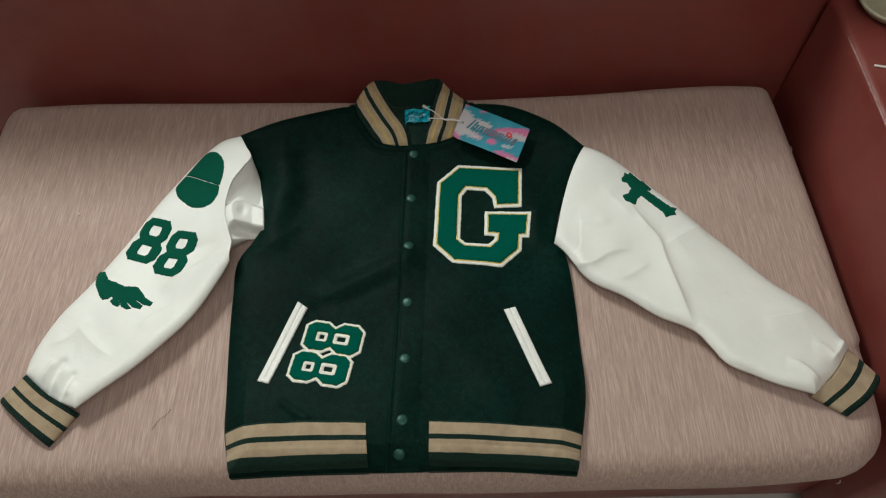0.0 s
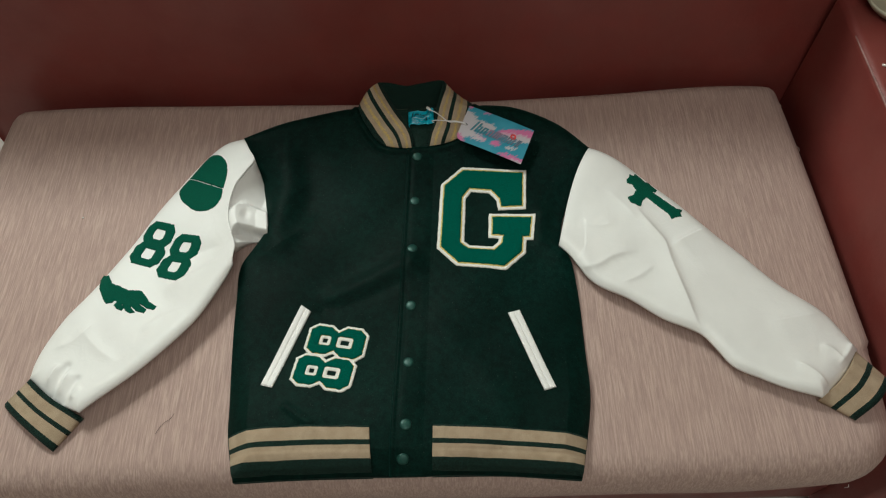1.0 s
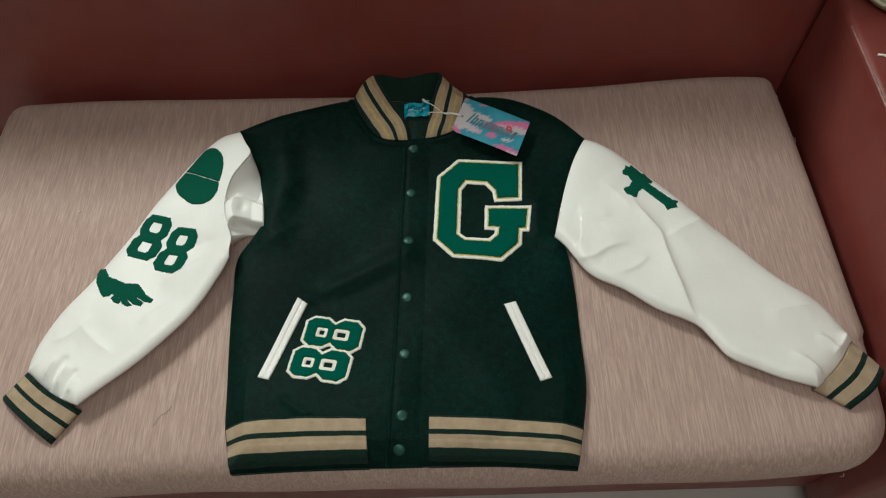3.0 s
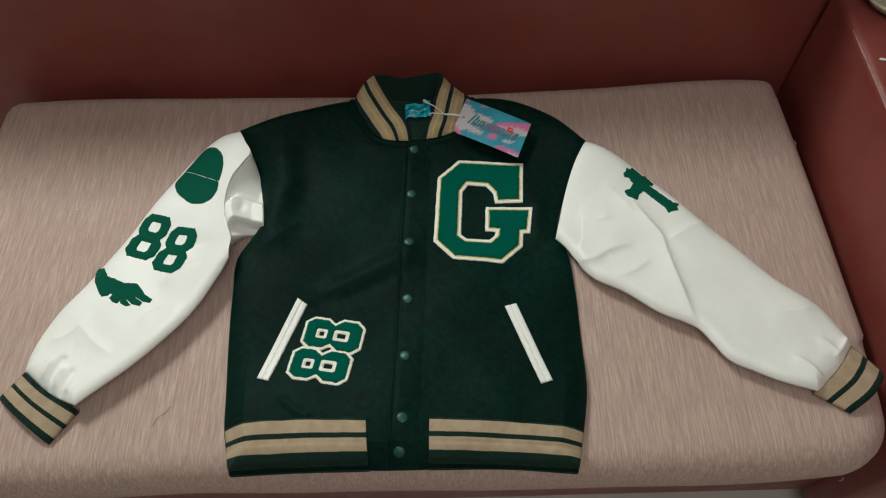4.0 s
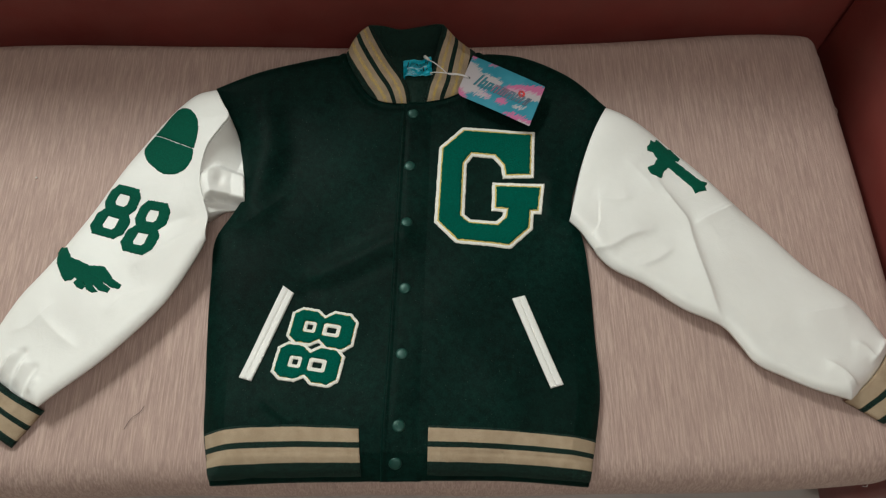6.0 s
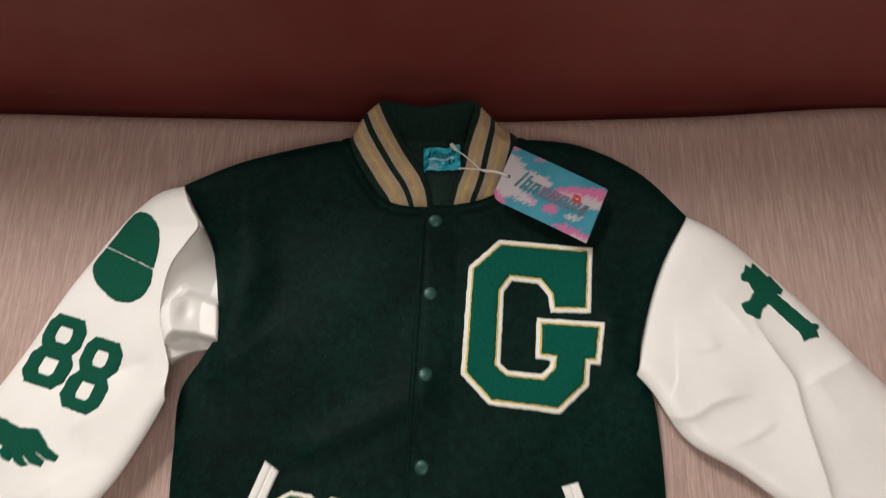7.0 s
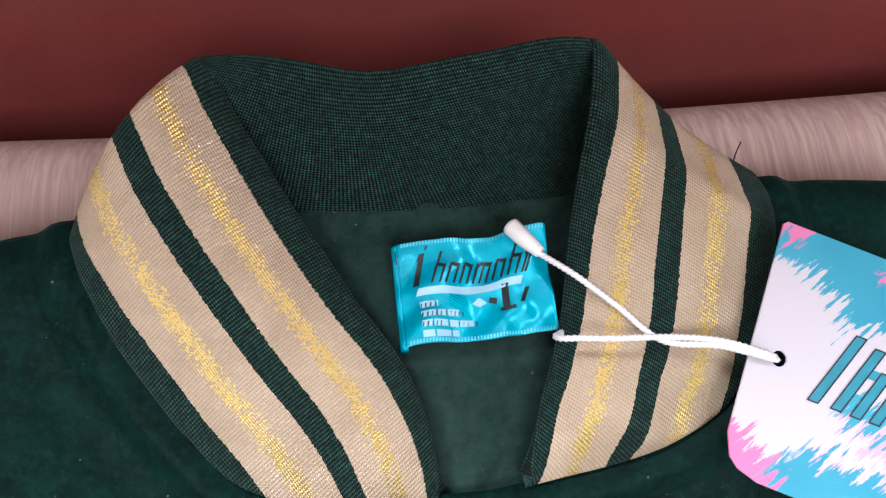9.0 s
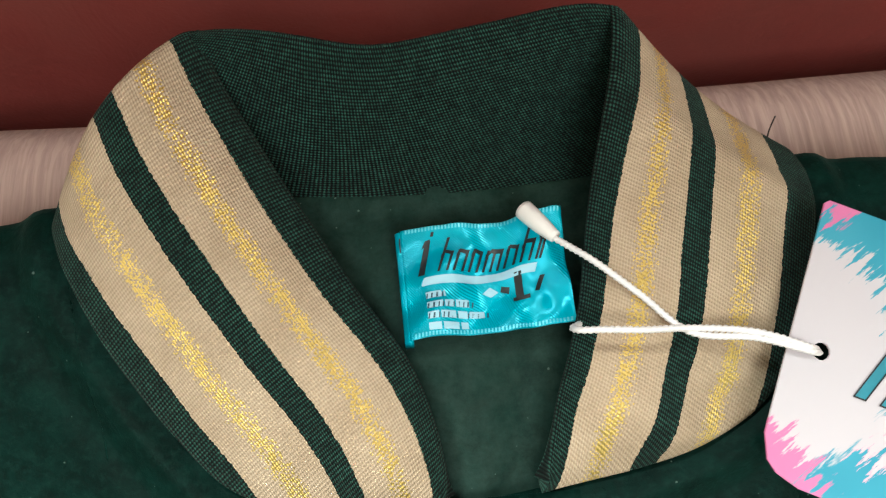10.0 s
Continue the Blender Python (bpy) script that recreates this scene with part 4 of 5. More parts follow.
def left_sleeve():
    net = coons(LEFT_END, LEFT_FOLD, LEFT_UP[::-1], LEFT_DOWN[::-1], 110, 210)
    top = left_height(net[..., 0], net[..., 1])
    sleeve = slab("sleeve", net, top, under(net, top, (LEFT_UP, LEFT_DOWN, LEFT_FOLD)), LEATHER, jacket, "white leatherette sleeve, lightly creased")
    # the folded underarm piece between sleeve and armhole
    hole = [(-0.212, 0.391), (-0.2135, 0.404), (-0.2205, 0.450), (-0.2355, 0.509), (-0.2645, 0.5660)]
    inner = [(-0.262, 0.372), (-0.292, 0.410), (-0.296, 0.470), (-0.290, 0.525), (-0.276, 0.562)]
    net = coons([(-0.262, 0.372), (-0.240, 0.387), (-0.212, 0.391)], [(-0.276, 0.562), (-0.2645, 0.5660)], inner, hole, 60, 190)
    x, y = net[..., 0], net[..., 1]
    reach = dist_to(x, y, smooth_line(LEFT_FOLD, 60))
    far = reach / (reach + dist_to(x, y, smooth_line(hole, 30)) + 1e-6)
    right = inside(net.reshape(-1, 2), np.vstack([smooth_line(LEFT_FOLD, 60), [(-0.1, 0.33), (-0.1, 0.5685)]])).reshape(x.shape)
    low = np.clip((0.555 - y) / 0.05, 0, 1)
    z = left_height(x, y) - np.where(right, 0.0012, 0.0052)
    z = z - np.where(right, far * (0.003 + 0.020 * low) + 0.003 * low * np.exp(-reach / 0.012), 0)
    # a roll of the lining side with a free lower edge and a tucked-in underside
    up = y - np.interp(x, [-0.285, -0.275, -0.264, -0.251, -0.234, -0.214], [0.399, 0.394, 0.390, 0.398, 0.399, 0.394])
    back = np.interp(x, [-0.278, -0.268, -0.258, -0.243, -0.218], [0.030, 0.046, 0.054, 0.050, 0.046])
    lip = np.sqrt(np.clip(1 - (1 - np.clip(up / 0.007, 0, 1)) ** 2, 0, 1))
    slope = np.clip((back + 0.004 - up) / 0.014, 0, 1)
    roll = lip * slope**2 * (3 - 2 * slope) * (1 - 0.25 * np.clip(up / 0.04, 0, 1)) * np.sqrt(np.clip(reach / 0.012, 0, 1))
    dent = 0.004 * np.exp(-(((x + 0.247) / 0.006) ** 2 + ((up - 0.026) / 0.012) ** 2))
    z = np.maximum(z - np.where(right & (up < 0), 0.006, 0), SEAT + 0.008) + np.where(right, 0.022 * roll - dent - 0.004 * np.clip((up - back) / 0.01, 0, 1) * low, 0)
    slab("underarm_fold", net, z, np.minimum(z - 0.003, SEAT + 0.006), LEATHER, sleeve)
    return sleeve


def right_sleeve():
    net = coons(RIGHT_HOLE, RIGHT_END, RIGHT_DOWN, RIGHT_UP, 120, 240)
    top = right_height(net[..., 0], net[..., 1])
    return slab("sleeve", net[:, ::-1], top[:, ::-1], under(net, top, (RIGHT_UP, RIGHT_DOWN))[:, ::-1], LEATHER, jacket, "white leatherette sleeve with a long elbow crease")


sleeve_a = left_sleeve()
sleeve_b = right_sleeve()


def cuff(inner, outer, side_a, side_b, mat, flip):
    """inner: the line at the sleeve, outer: the open end."""
    nu, nv = 60, 30
    net = coons(outer, inner, side_a, side_b, nu, nv)
    x, y = net[..., 0], net[..., 1]
    flat = net.reshape(-1, 2)
    sides = np.min([dist_to(x, y, smooth_line(s, 12)) for s in (side_a, side_b)], axis=0)
    u = np.linspace(0, 1, nu)[None]
    v = np.linspace(0, 1, nv)[:, None]
    z = SEAT + 0.007 + 0.012 * (1 - np.exp(-sides / 0.012)) + 0.0010 * np.sin(u * 26 + 1) * v - 0.004 * np.clip((0.07 - v) / 0.07, 0, 1) + 0.0025 * v
    run = np.cumsum(np.hypot(np.gradient(x, axis=1), np.gradient(y, axis=1)), axis=1)
    uv = np.stack([run, np.repeat((1 - v) * 0.0500, nu, 1)], -1).reshape(nv, nu, 2)
    if flip:
        net, z, uv = net[:, ::-1], z[:, ::-1], uv[:, ::-1]
    slab("cuff", net, z, SEAT + 0.003, mat, jacket, "tan and green striped knit cuff", uv.reshape(-1, 2))


cuff([(-0.521, 0.177), (-0.481, 0.146), (-0.437, 0.121)], [(-0.550, 0.141), (-0.508, 0.107), (-0.468, 0.077)], [(-0.550, 0.141), (-0.521, 0.177)], [(-0.468, 0.077), (-0.437, 0.121)], CUFF_RIB_A, False)
cuff([(0.548, 0.119), (0.585, 0.147), (0.616, 0.186)], [(0.591, 0.091), (0.624, 0.113), (0.652, 0.142)], [(0.591, 0.091), (0.548, 0.119)], [(0.652, 0.142), (0.616, 0.186)], CUFF_RIB_B, False)

# ---------------------------------------------------------------- collar


def collar():
    """A standing rib band: its fronts lean inwards and show their outside, its back leans away and shows its inside."""
    left_foot = [(0.0080, 0.5485), (-0.0030, 0.5478), (-0.0150, 0.5482), (-0.0305, 0.5512), (-0.0435, 0.5572), (-0.0545, 0.5692), (-0.0632, 0.5815), (-0.0702, 0.5928), (-0.0752, 0.6030), (-0.0788, 0.6120), (-0.0803, 0.6210)]
    left_brim = [(0.0092, 0.5500, 0.4480), (0.0086, 0.5575, 0.4505), (0.0072, 0.5655, 0.4540), (0.0043, 0.5755, 0.4570), (-0.0002, 0.5850, 0.4590), (-0.0092, 0.5985, 0.4610), (-0.0172, 0.6120, 0.4630), (-0.0242, 0.6238, 0.4650), (-0.0308, 0.6358, 0.4670), (-0.0376, 0.6485, 0.4690), (-0.0440, 0.6630, 0.4725)]
    right_foot = [(0.0310, 0.5505), (0.0440, 0.5520), (0.0570, 0.5540), (0.0730, 0.5585), (0.0848, 0.5645), (0.0918, 0.5735), (0.0970, 0.5840), (0.1010, 0.5960), (0.1038, 0.6060), (0.1052, 0.6150), (0.1048, 0.6240)]
    right_brim = [(0.0312, 0.5522, 0.4485), (0.0338, 0.5612, 0.4520), (0.0364, 0.5710, 0.4555), (0.0400, 0.5810, 0.4585), (0.0430, 0.5908, 0.4610), (0.0451, 0.6022, 0.4640), (0.0472, 0.6136, 0.4670), (0.0502, 0.6257, 0.4700), (0.0533, 0.6370, 0.4730), (0.0564, 0.6490, 0.4740), (0.0578, 0.6605, 0.4755)]
    back_foot = [(-0.0770, 0.6300, 0.452), (-0.0600, 0.6330, 0.447), (-0.0260, 0.6300, 0.446), (0.0140, 0.6280, 0.446), (0.0530, 0.6300, 0.446), (0.0850, 0.6330, 0.447), (0.1010, 0.6310, 0.453)]
    back_brim = [(-0.0425, 0.6645, 0.4730), (-0.0330, 0.6645, 0.4725), (-0.0180, 0.6630, 0.4715), (0.0020, 0.6610, 0.4700), (0.0260, 0.6625, 0.4715), (0.0455, 0.6640, 0.4745), (0.0560, 0.6630, 0.4757)]
    rest = body_height(*np.array(left_foot + right_foot[::-1]).T)
    on_body = [(x, y, float(z) + 0.0006) for (x, y), z in zip(left_foot + right_foot[::-1], rest)]
    foot = on_body[:11] + back_foot + on_body[11:]
    brim = left_brim + back_brim + right_brim[::-1]
    ns, nv = 320, 40
    # even steps by the place along the list keep foot and brim together
    t = np.linspace(0, len(foot) - 1, ns)

    def run(points):
        p = np.array(points, float)
        ext = np.vstack([2 * p[0] - p[1], p, 2 * p[-1] - p[-2]])
        i = np.minimum(t.astype(int), len(p) - 2)
        f = (t - i)[:, None]
        a, b, c, d = ext[i], ext[i + 1], ext[i + 2], ext[i + 3]
        return 0.5 * (2 * b + (c - a) * f + (2 * a - 5 * b + 4 * c - d) * f**2 + (3 * b - a - 3 * c + d) * f**3)

    lo, hi = run(foot), run(brim)
    f = np.linspace(0, 1, nv)[:, None, None]
    net = (1 - f) * lo[None] + f * hi[None]
    du, dv = np.gradient(net, axis=1), np.gradient(net, axis=0)
    nrm = np.cross(du, dv)
    nrm /= np.linalg.norm(nrm, axis=2)[..., None] + 1e-12
    # the band arches across its width: most at one corner of the nape, hardly at the other, where it sags
    width = np.linalg.norm((hi - lo)[:, :2], axis=1)
    arch = np.interp(t, [0, 2, 5, 10, 11.5, 13, 16, 17.5, 18.5, 20, 23, 26, 28], [0, 0.005, 0.0085, 0.0120, 0.005, -0.0075, -0.0080, -0.006, -0.0035, 0.002, 0.0060, 0.005, 0])
    net[..., 2] += arch[None] * np.sin(np.pi * f[..., 0])
    fall = np.clip(1.1 - f[..., 0], 0, 1) * np.clip((f[..., 0] + 0.05) / 0.2, 0, 1)
    wrinkle = 0.0026 * np.exp(-(((t - 25.4) / 0.5) ** 2)) - 0.0024 * np.exp(-(((t - 24.2) / 0.5) ** 2)) + 0.0016 * np.exp(-(((t - 19.6) / 0.4) ** 2))
    net = net - nrm * (wrinkle[None] * fall)[..., None]
    # a shallow dent in the rib at the nape
    net[..., 2] -= 0.003 * np.exp(-(((t - 13.6) / 0.8) ** 2))[None] * f[..., 0] ** 2
    along = np.cumsum(np.linalg.norm(np.gradient((lo + hi) / 2, axis=0), axis=1))
    # where the stripes change, as distances from the brim, at the ends, the middle and the nape
    reach = (1 - f[..., 0]) * width[None]
    key = [1, 2, 6, 10, 18, 22, 26, 27]
    edges = [np.interp(t, key, row) for row in ((0.005, 0.0052, 0.0075, 0.0068, 0.0085, 0.006, 0.0043, 0.0043), (0.0215, 0.022, 0.0238, 0.0245, 0.0220, 0.0232, 0.0222, 0.0222), (0.027, 0.0275, 0.0305, 0.0315, 0.0280, 0.0302, 0.028, 0.028), (0.045, 0.045, 0.0478, 0.0505, 0.0490, 0.0505, 0.047, 0.047))]
    stops = [0.0, 0.0082, 0.0290, 0.0380, 0.0615, 0.0900]
    across = np.stack([np.interp(reach[:, k], [0, *(e[k] for e in edges), edges[-1][k] + 0.026], stops) for k in range(ns)], 1)
    uv = np.stack([np.repeat(along[None], nv, 0), across], -1).reshape(-1, 2)
    half = 0.0019 * np.sqrt(np.clip(1 - np.clip((f - 0.93) / 0.07, 0, 1) ** 2, 0.02, 1))
    out, inn = (net - nrm * half).reshape(-1, 3), (net + nrm * half).reshape(-1, 3)
    n = len(out)
    a = net_faces(nv, ns, True)
    b = net_faces(nv, ns) + n
    rim = rim_of(nv, ns)
    side = [(x, y, y + n, x + n) for x, y in zip(rim, rim[1:] + rim[:1])]
    mats = [0] * len(a) + [1] * len(b) + [0] * len(side)
    return link("collar", np.vstack([out, inn]), [*a, *b, *side], [COLLAR_RIB, COLLAR_INSIDE], jacket, "tan and green striped knit collar with gold thread", True, np.vstack([uv, uv]), mats)


collar()

# ---------------------------------------------------------------- patches


def letter_patch():
    g = [(0.085, 0.5115), (0.1872, 0.5030), (0.1812, 0.4290), (0.1385, 0.4300), (0.1365, 0.4490), (0.1265, 0.4620), (0.0985, 0.4650), (0.0895, 0.4530), (0.0843, 0.3752), (0.0925, 0.3675), (0.1262, 0.3640), (0.1352, 0.3722), (0.1365, 0.3785), (0.1208, 0.3805), (0.1238, 0.4245), (0.1950, 0.4190), (0.1880, 0.3740), (0.1777, 0.3745), (0.1752, 0.3520), (0.1435, 0.3233), (0.0715, 0.3318), (0.0428, 0.3635), (0.0513, 0.4812)]
    trim = drape("letter_patch", ragged(g, 0.00022, 0.003, 5), [], body_height, 0.0005, 0.0014, CREAM, jacket, "large block letter G patch with cream trim", 0.0035)
    drape("gold_edging", ragged(offset(g, -0.0038), 0.0002, 0.003, 6), [], body_height, 0.0012, 0.0013, GOLD_THREAD, trim)
    drape("chenille", ragged(offset(g, -0.0058), 0.00028, 0.003, 7), [], body_height, 0.0014, 0.0024, CHENILLE, trim, "fluffy green chenille pile")


letter_patch()

EIGHT = [(-0.30, 0.50), (0.30, 0.50), (0.46, 0.36), (0.46, 0.12), (0.34, 0.0), (0.48, -0.12), (0.48, -0.38), (0.30, -0.52), (-0.30, -0.52), (-0.48, -0.38), (-0.48, -0.12), (-0.34, 0.0), (-0.46, 0.12), (-0.46, 0.36)]
EIGHT_HOLES = [[(-0.13, 0.33), (0.13, 0.33), (0.16, 0.27), (0.16, 0.17), (0.10, 0.12), (-0.10, 0.12), (-0.16, 0.17), (-0.16, 0.27)], [(-0.15, -0.13), (0.15, -0.13), (0.16, -0.30), (0.11, -0.35), (-0.11, -0.35), (-0.16, -0.30)]]


def digit(points, at, across, up):
    """Digit-shaped points with their own right and up directions in the plan."""
    p = np.array(points, float)
    return np.array(at) + p[:, :1] * np.array(across) + p[:, 1:] * np.array(up)


def number_patch():
    """Two stacked eights lying on their sides."""
    def oblong(mid, wide, high):
        return [(c * wide, mid + d * high) for c, d in ((-0.8, 1), (0.8, 1), (1, 0.8), (1, -0.8), (0.8, -1), (-0.8, -1), (-1, -0.8), (-1, 0.8))]

    for k, at in enumerate(((-0.1000, 0.2168), (-0.1150, 0.1706))):
        across, up = (-0.0105, -0.0545), (-0.0828, 0.0143)
        at = np.array(at)
        o = digit(EIGHT, at, across, up)
        small = [digit(oblong(0.185, 0.060, 0.040), at, across, up), digit(oblong(-0.145, 0.065, 0.070), at, across, up)]
        hs = [digit(oblong(0.185, 0.120, 0.085), at, across, up), digit(oblong(-0.145, 0.140, 0.122), at, across, up)]
        trim = drape("number_patch", ragged(o, 0.00022, 0.002, 8 + k), small, body_height, 0.0005 + 0.0002 * k, 0.0014, CREAM, jacket, "chenille number 8 patch with cream trim", 0.003, 0.001)
        ring = [offset(h, 0.0007) for h in hs]
        drape("gold_edging", ragged(offset(o, -0.0031), 0.0002, 0.002, 12 + k), hs, body_height, 0.0012, 0.0012, GOLD_THREAD, trim, "", 0.003, 0.001)
        drape("chenille", ragged(offset(o, -0.0039), 0.00025, 0.002, 15 + k), ring, body_height, 0.0014, 0.0022, CHENILLE, trim, "fluffy green chenille pile", 0.003, 0.001)


number_patch()


def pocket_welt(a, b, c, d):
    """A welt of two narrow white strips; corners run round from the upper outer one."""
    a, b, c, d = (np.array(p) for p in (a, b, c, d))
    m1, m2 = (a + b) / 2, (c + d) / 2
    side = (b - a) / np.linalg.norm(b - a) * 0.00025
    welt = drape("pocket_welt", [a, b, c, d], [], body_height, 0.0003, 0.0014, LEATHER, jacket, "slanted white leatherette pocket welt", 0.003, 0.001)
    drape("welt_strip", [a, m1 - side, m2 - side, d], [], body_height, 0.0010, 0.0022, LEATHER, welt, "", 0.002, 0.0011)
    drape("welt_strip", [m1 + side, b, c, m2 + side], [], body_height, 0.0010, 0.0024, LEATHER, welt, "", 0.002, 0.0011)


pocket_welt((-0.1530, 0.2755), (-0.1388, 0.2655), (-0.1820, 0.1500), (-0.1980, 0.1550))
pocket_welt((0.1418, 0.2530), (0.1585, 0.2575), (0.1983, 0.1400), (0.1823, 0.1355))


def sleeve_patches():
    o = smooth_line([(-0.3433, 0.4940), (-0.3328, 0.507), (-0.3228, 0.521), (-0.3138, 0.5295), (-0.3000, 0.5285), (-0.2855, 0.516), (-0.2790, 0.496), (-0.2825, 0.4642)], 32) + (-0.003, 0.007)
    drape("rounded_patch", ragged(o, 0.0003, 0.002, 21), [], left_height, 0.0002, 0.0011, EMBROIDERY, sleeve_a, "green embroidered dome-shaped patch")
    o = smooth_line([(-0.2832, 0.4634), (-0.2855, 0.447), (-0.2945, 0.434), (-0.3058, 0.429), (-0.3218, 0.431), (-0.3388, 0.442), (-0.3528, 0.458), (-0.3573, 0.473), (-0.3440, 0.4931)], 32) + (-0.003, 0.007)
    drape("rounded_patch", ragged(o, 0.0003, 0.002, 22), [], left_height, 0.0002, 0.0011, EMBROIDERY, sleeve_a, "green embroidered bowl-shaped patch")
    for k, at in enumerate(((-0.3862, 0.3868), (-0.3412, 0.3608))):
        at, across, up = np.array(at), (0.0485, -0.0148), (0.0243, 0.072)
        o = digit(EIGHT, at, across, up)
        hs = [digit(h, at, across, up) for h in EIGHT_HOLES]
        hs = [h.mean(0) + (h - h.mean(0)) * 1.05 for h in hs]
        drape("sleeve_number", ragged(o, 0.0003, 0.002, 24 + k), hs, left_height, 0.0002, 0.0011, EMBROIDERY, sleeve_a, "green embroidered number 8", 0.003, 0.001)
    # outline of an embroidered hand, with short lobes for the fingers
    hand_outline = [(-0.454, 0.328), (-0.450, 0.335), (-0.443, 0.334), (-0.433, 0.318), (-0.422, 0.313), (-0.406, 0.305), (-0.387, 0.304), (-0.378, 0.293), (-0.372, 0.285), (-0.361, 0.278), (-0.363, 0.274), (-0.372, 0.276), (-0.380, 0.282), (-0.387, 0.284), (-0.380, 0.277), (-0.374, 0.273), (-0.376, 0.269), (-0.386, 0.272), (-0.395, 0.280), (-0.399, 0.283), (-0.396, 0.276), (-0.390, 0.270), (-0.395, 0.269), (-0.402, 0.273), (-0.409, 0.284), (-0.412, 0.284), (-0.407, 0.277), (-0.409, 0.274), (-0.415, 0.276), (-0.420, 0.282), (-0.416, 0.287), (-0.422, 0.291), (-0.426, 0.287), (-0.433, 0.286), (-0.438, 0.292), (-0.449, 0.312)]
    drape("hand_patch", ragged(offset(np.array(hand_outline) - (0.0015, 0.0), 0.0013), 0.00025, 0.002, 28), [], left_height, 0.0002, 0.0011, EMBROIDERY, sleeve_a, "green embroidered patch with a hand-like outline", 0.003, 0.001)
    # a cross with flared, notched ends and a short arm over the sleeve's edge
    cross = [(0.360, 0.485), (0.364, 0.482), (0.374, 0.471), (0.379, 0.473), (0.382, 0.468), (0.388, 0.460), (0.385, 0.456), (0.379, 0.456), (0.406, 0.427), (0.412, 0.421), (0.420, 0.421), (0.416, 0.416), (0.416, 0.410), (0.408, 0.409), (0.403, 0.406), (0.401, 0.414), (0.374, 0.442), (0.370, 0.446), (0.361, 0.437), (0.357, 0.428), (0.352, 0.430), (0.345, 0.434), (0.343, 0.441), (0.351, 0.444), (0.358, 0.455), (0.353, 0.467), (0.345, 0.469), (0.345, 0.472), (0.349, 0.476), (0.351, 0.481), (0.356, 0.479)]
    drape("cross_patch", ragged(offset(np.array(cross) - (0.0050, 0.0055), 0.0022), 0.0003, 0.002, 30), [], right_height, 0.0002, 0.0011, EMBROIDERY, sleeve_b, "green embroidered ornamental cross", 0.003, 0.001)


sleeve_patches()

# ---------------------------------------------------------------- neck label


def neck_label():
    """A folded satin label sewn to the inside of the back; its print follows the cloth."""
    o, ux, uy = np.array((0.0025, 0.5862)), np.array((0.0400, 0.0012)), np.array((-0.0008, 0.0282))

    def place(a, b):
        return o + np.multiply.outer(a, ux) + np.multiply.outer(b, uy)

    def rise(a, b):
        return SEAT + 0.0352 + 0.0035 * a + 0.0017 * np.sin(a * 7.5 + 0.4) * (0.4 + 0.6 * b) + 0.0013 * np.sin(a * 13 - b * 4) + 0.0007 * np.sin(a * 31 + b * 9) * a + 0.0005 * np.sin(b * 17 - a * 11) + 0.0012 * np.cos(b * 4.0 + a * 2.5) + 0.002 * np.clip(a - 0.8, 0, 1) * 3 * np.sin(b * 6)

    nu, nv = 60, 40
    A, B = np.meshgrid(np.linspace(0, 1, nu), np.linspace(0, 1, nv))
    wob = 0.012 * np.sin(A * 9)
    p = place(A, B + wob)
    label = slab("neck_label", p, rise(A, B), rise(A, B) - 0.0008, SATIN, jacket, "shiny turquoise satin neck label")
    A2, B2 = np.meshgrid(np.linspace(-0.035, 0.02, 8), np.linspace(-0.02, 0.99, nv))
    slab("label_fold", place(A2, B2), rise(A2, B2) - 0.0008 + 0.0008 * np.sin((A2 + 0.035) / 0.055 * 3.1), SEAT + 0.0285, SATIN, label)

    def mark(name, quads, mat):
        for (a0, b0), (a1, b1), (a2, b2), (a3, b3) in quads:
            k = 5 if abs(a1 - a0) < 0.2 else 26
            s, t = (g.ravel() for g in np.meshgrid(np.linspace(0, 1, k), np.linspace(0, 1, k), indexing="ij"))
            a = (1 - t) * ((1 - s) * a0 + s * a1) + t * ((1 - s) * a3 + s * a2)
            b = (1 - t) * ((1 - s) * b0 + s * b1) + t * ((1 - s) * b3 + s * b2)
            link(name, np.c_[place(a, b + 0.012 * np.sin(a * 9)), rise(a, b) + 0.00028], net_faces(k, k), mat, label)

    rng = np.random.default_rng(4)
    bars = [[(0.085, 0.56), (0.125, 0.56), (0.185, 0.87), (0.150, 0.87)], [(0.120, 0.80), (0.170, 0.85), (0.185, 0.88), (0.150, 0.87)], [(0.185, 0.90), (0.203, 0.90), (0.212, 0.94), (0.194, 0.94)]]
    a, k = 0.205, 0
    while a < 0.86:
        wide = (0.075, 0.075, 0.07, 0.11, 0.075, 0.075, 0.045, 0.06)[k % 8]
        tall = 0.88 if k in (0, 5, 6) else 0.76
        for n, q in enumerate([0.0, wide - 0.022] if wide < 0.1 else [0.0, wide / 2 - 0.011, wide - 0.022]):
            high = tall if n == 0 else 0.75
            bars.append([(a + q, 0.57), (a + q + 0.015, 0.57), (a + q + 0.017 + (high - 0.57) * 0.28, high), (a + q + (high - 0.57) * 0.28, high)])
        bars.append([(a + 0.030, 0.690), (a + wide * 0.5 + 0.020, 0.735), (a + wide * 0.5 + 0.026, 0.765), (a + 0.040, 0.725)])
        bars.append([(a + wide * 0.5 + 0.018, 0.737), (a + wide + 0.022, 0.715), (a + wide + 0.030, 0.750), (a + wide * 0.5 + 0.026, 0.768)])
        a += wide + 0.020
        k += 1
    mark("label_wordmark", bars, INK)
    mark("label_backing", [[(0.10, 0.46), (0.80, 0.47), (0.82, 0.545), (0.12, 0.535)]], PALE_INK)
    pale = []
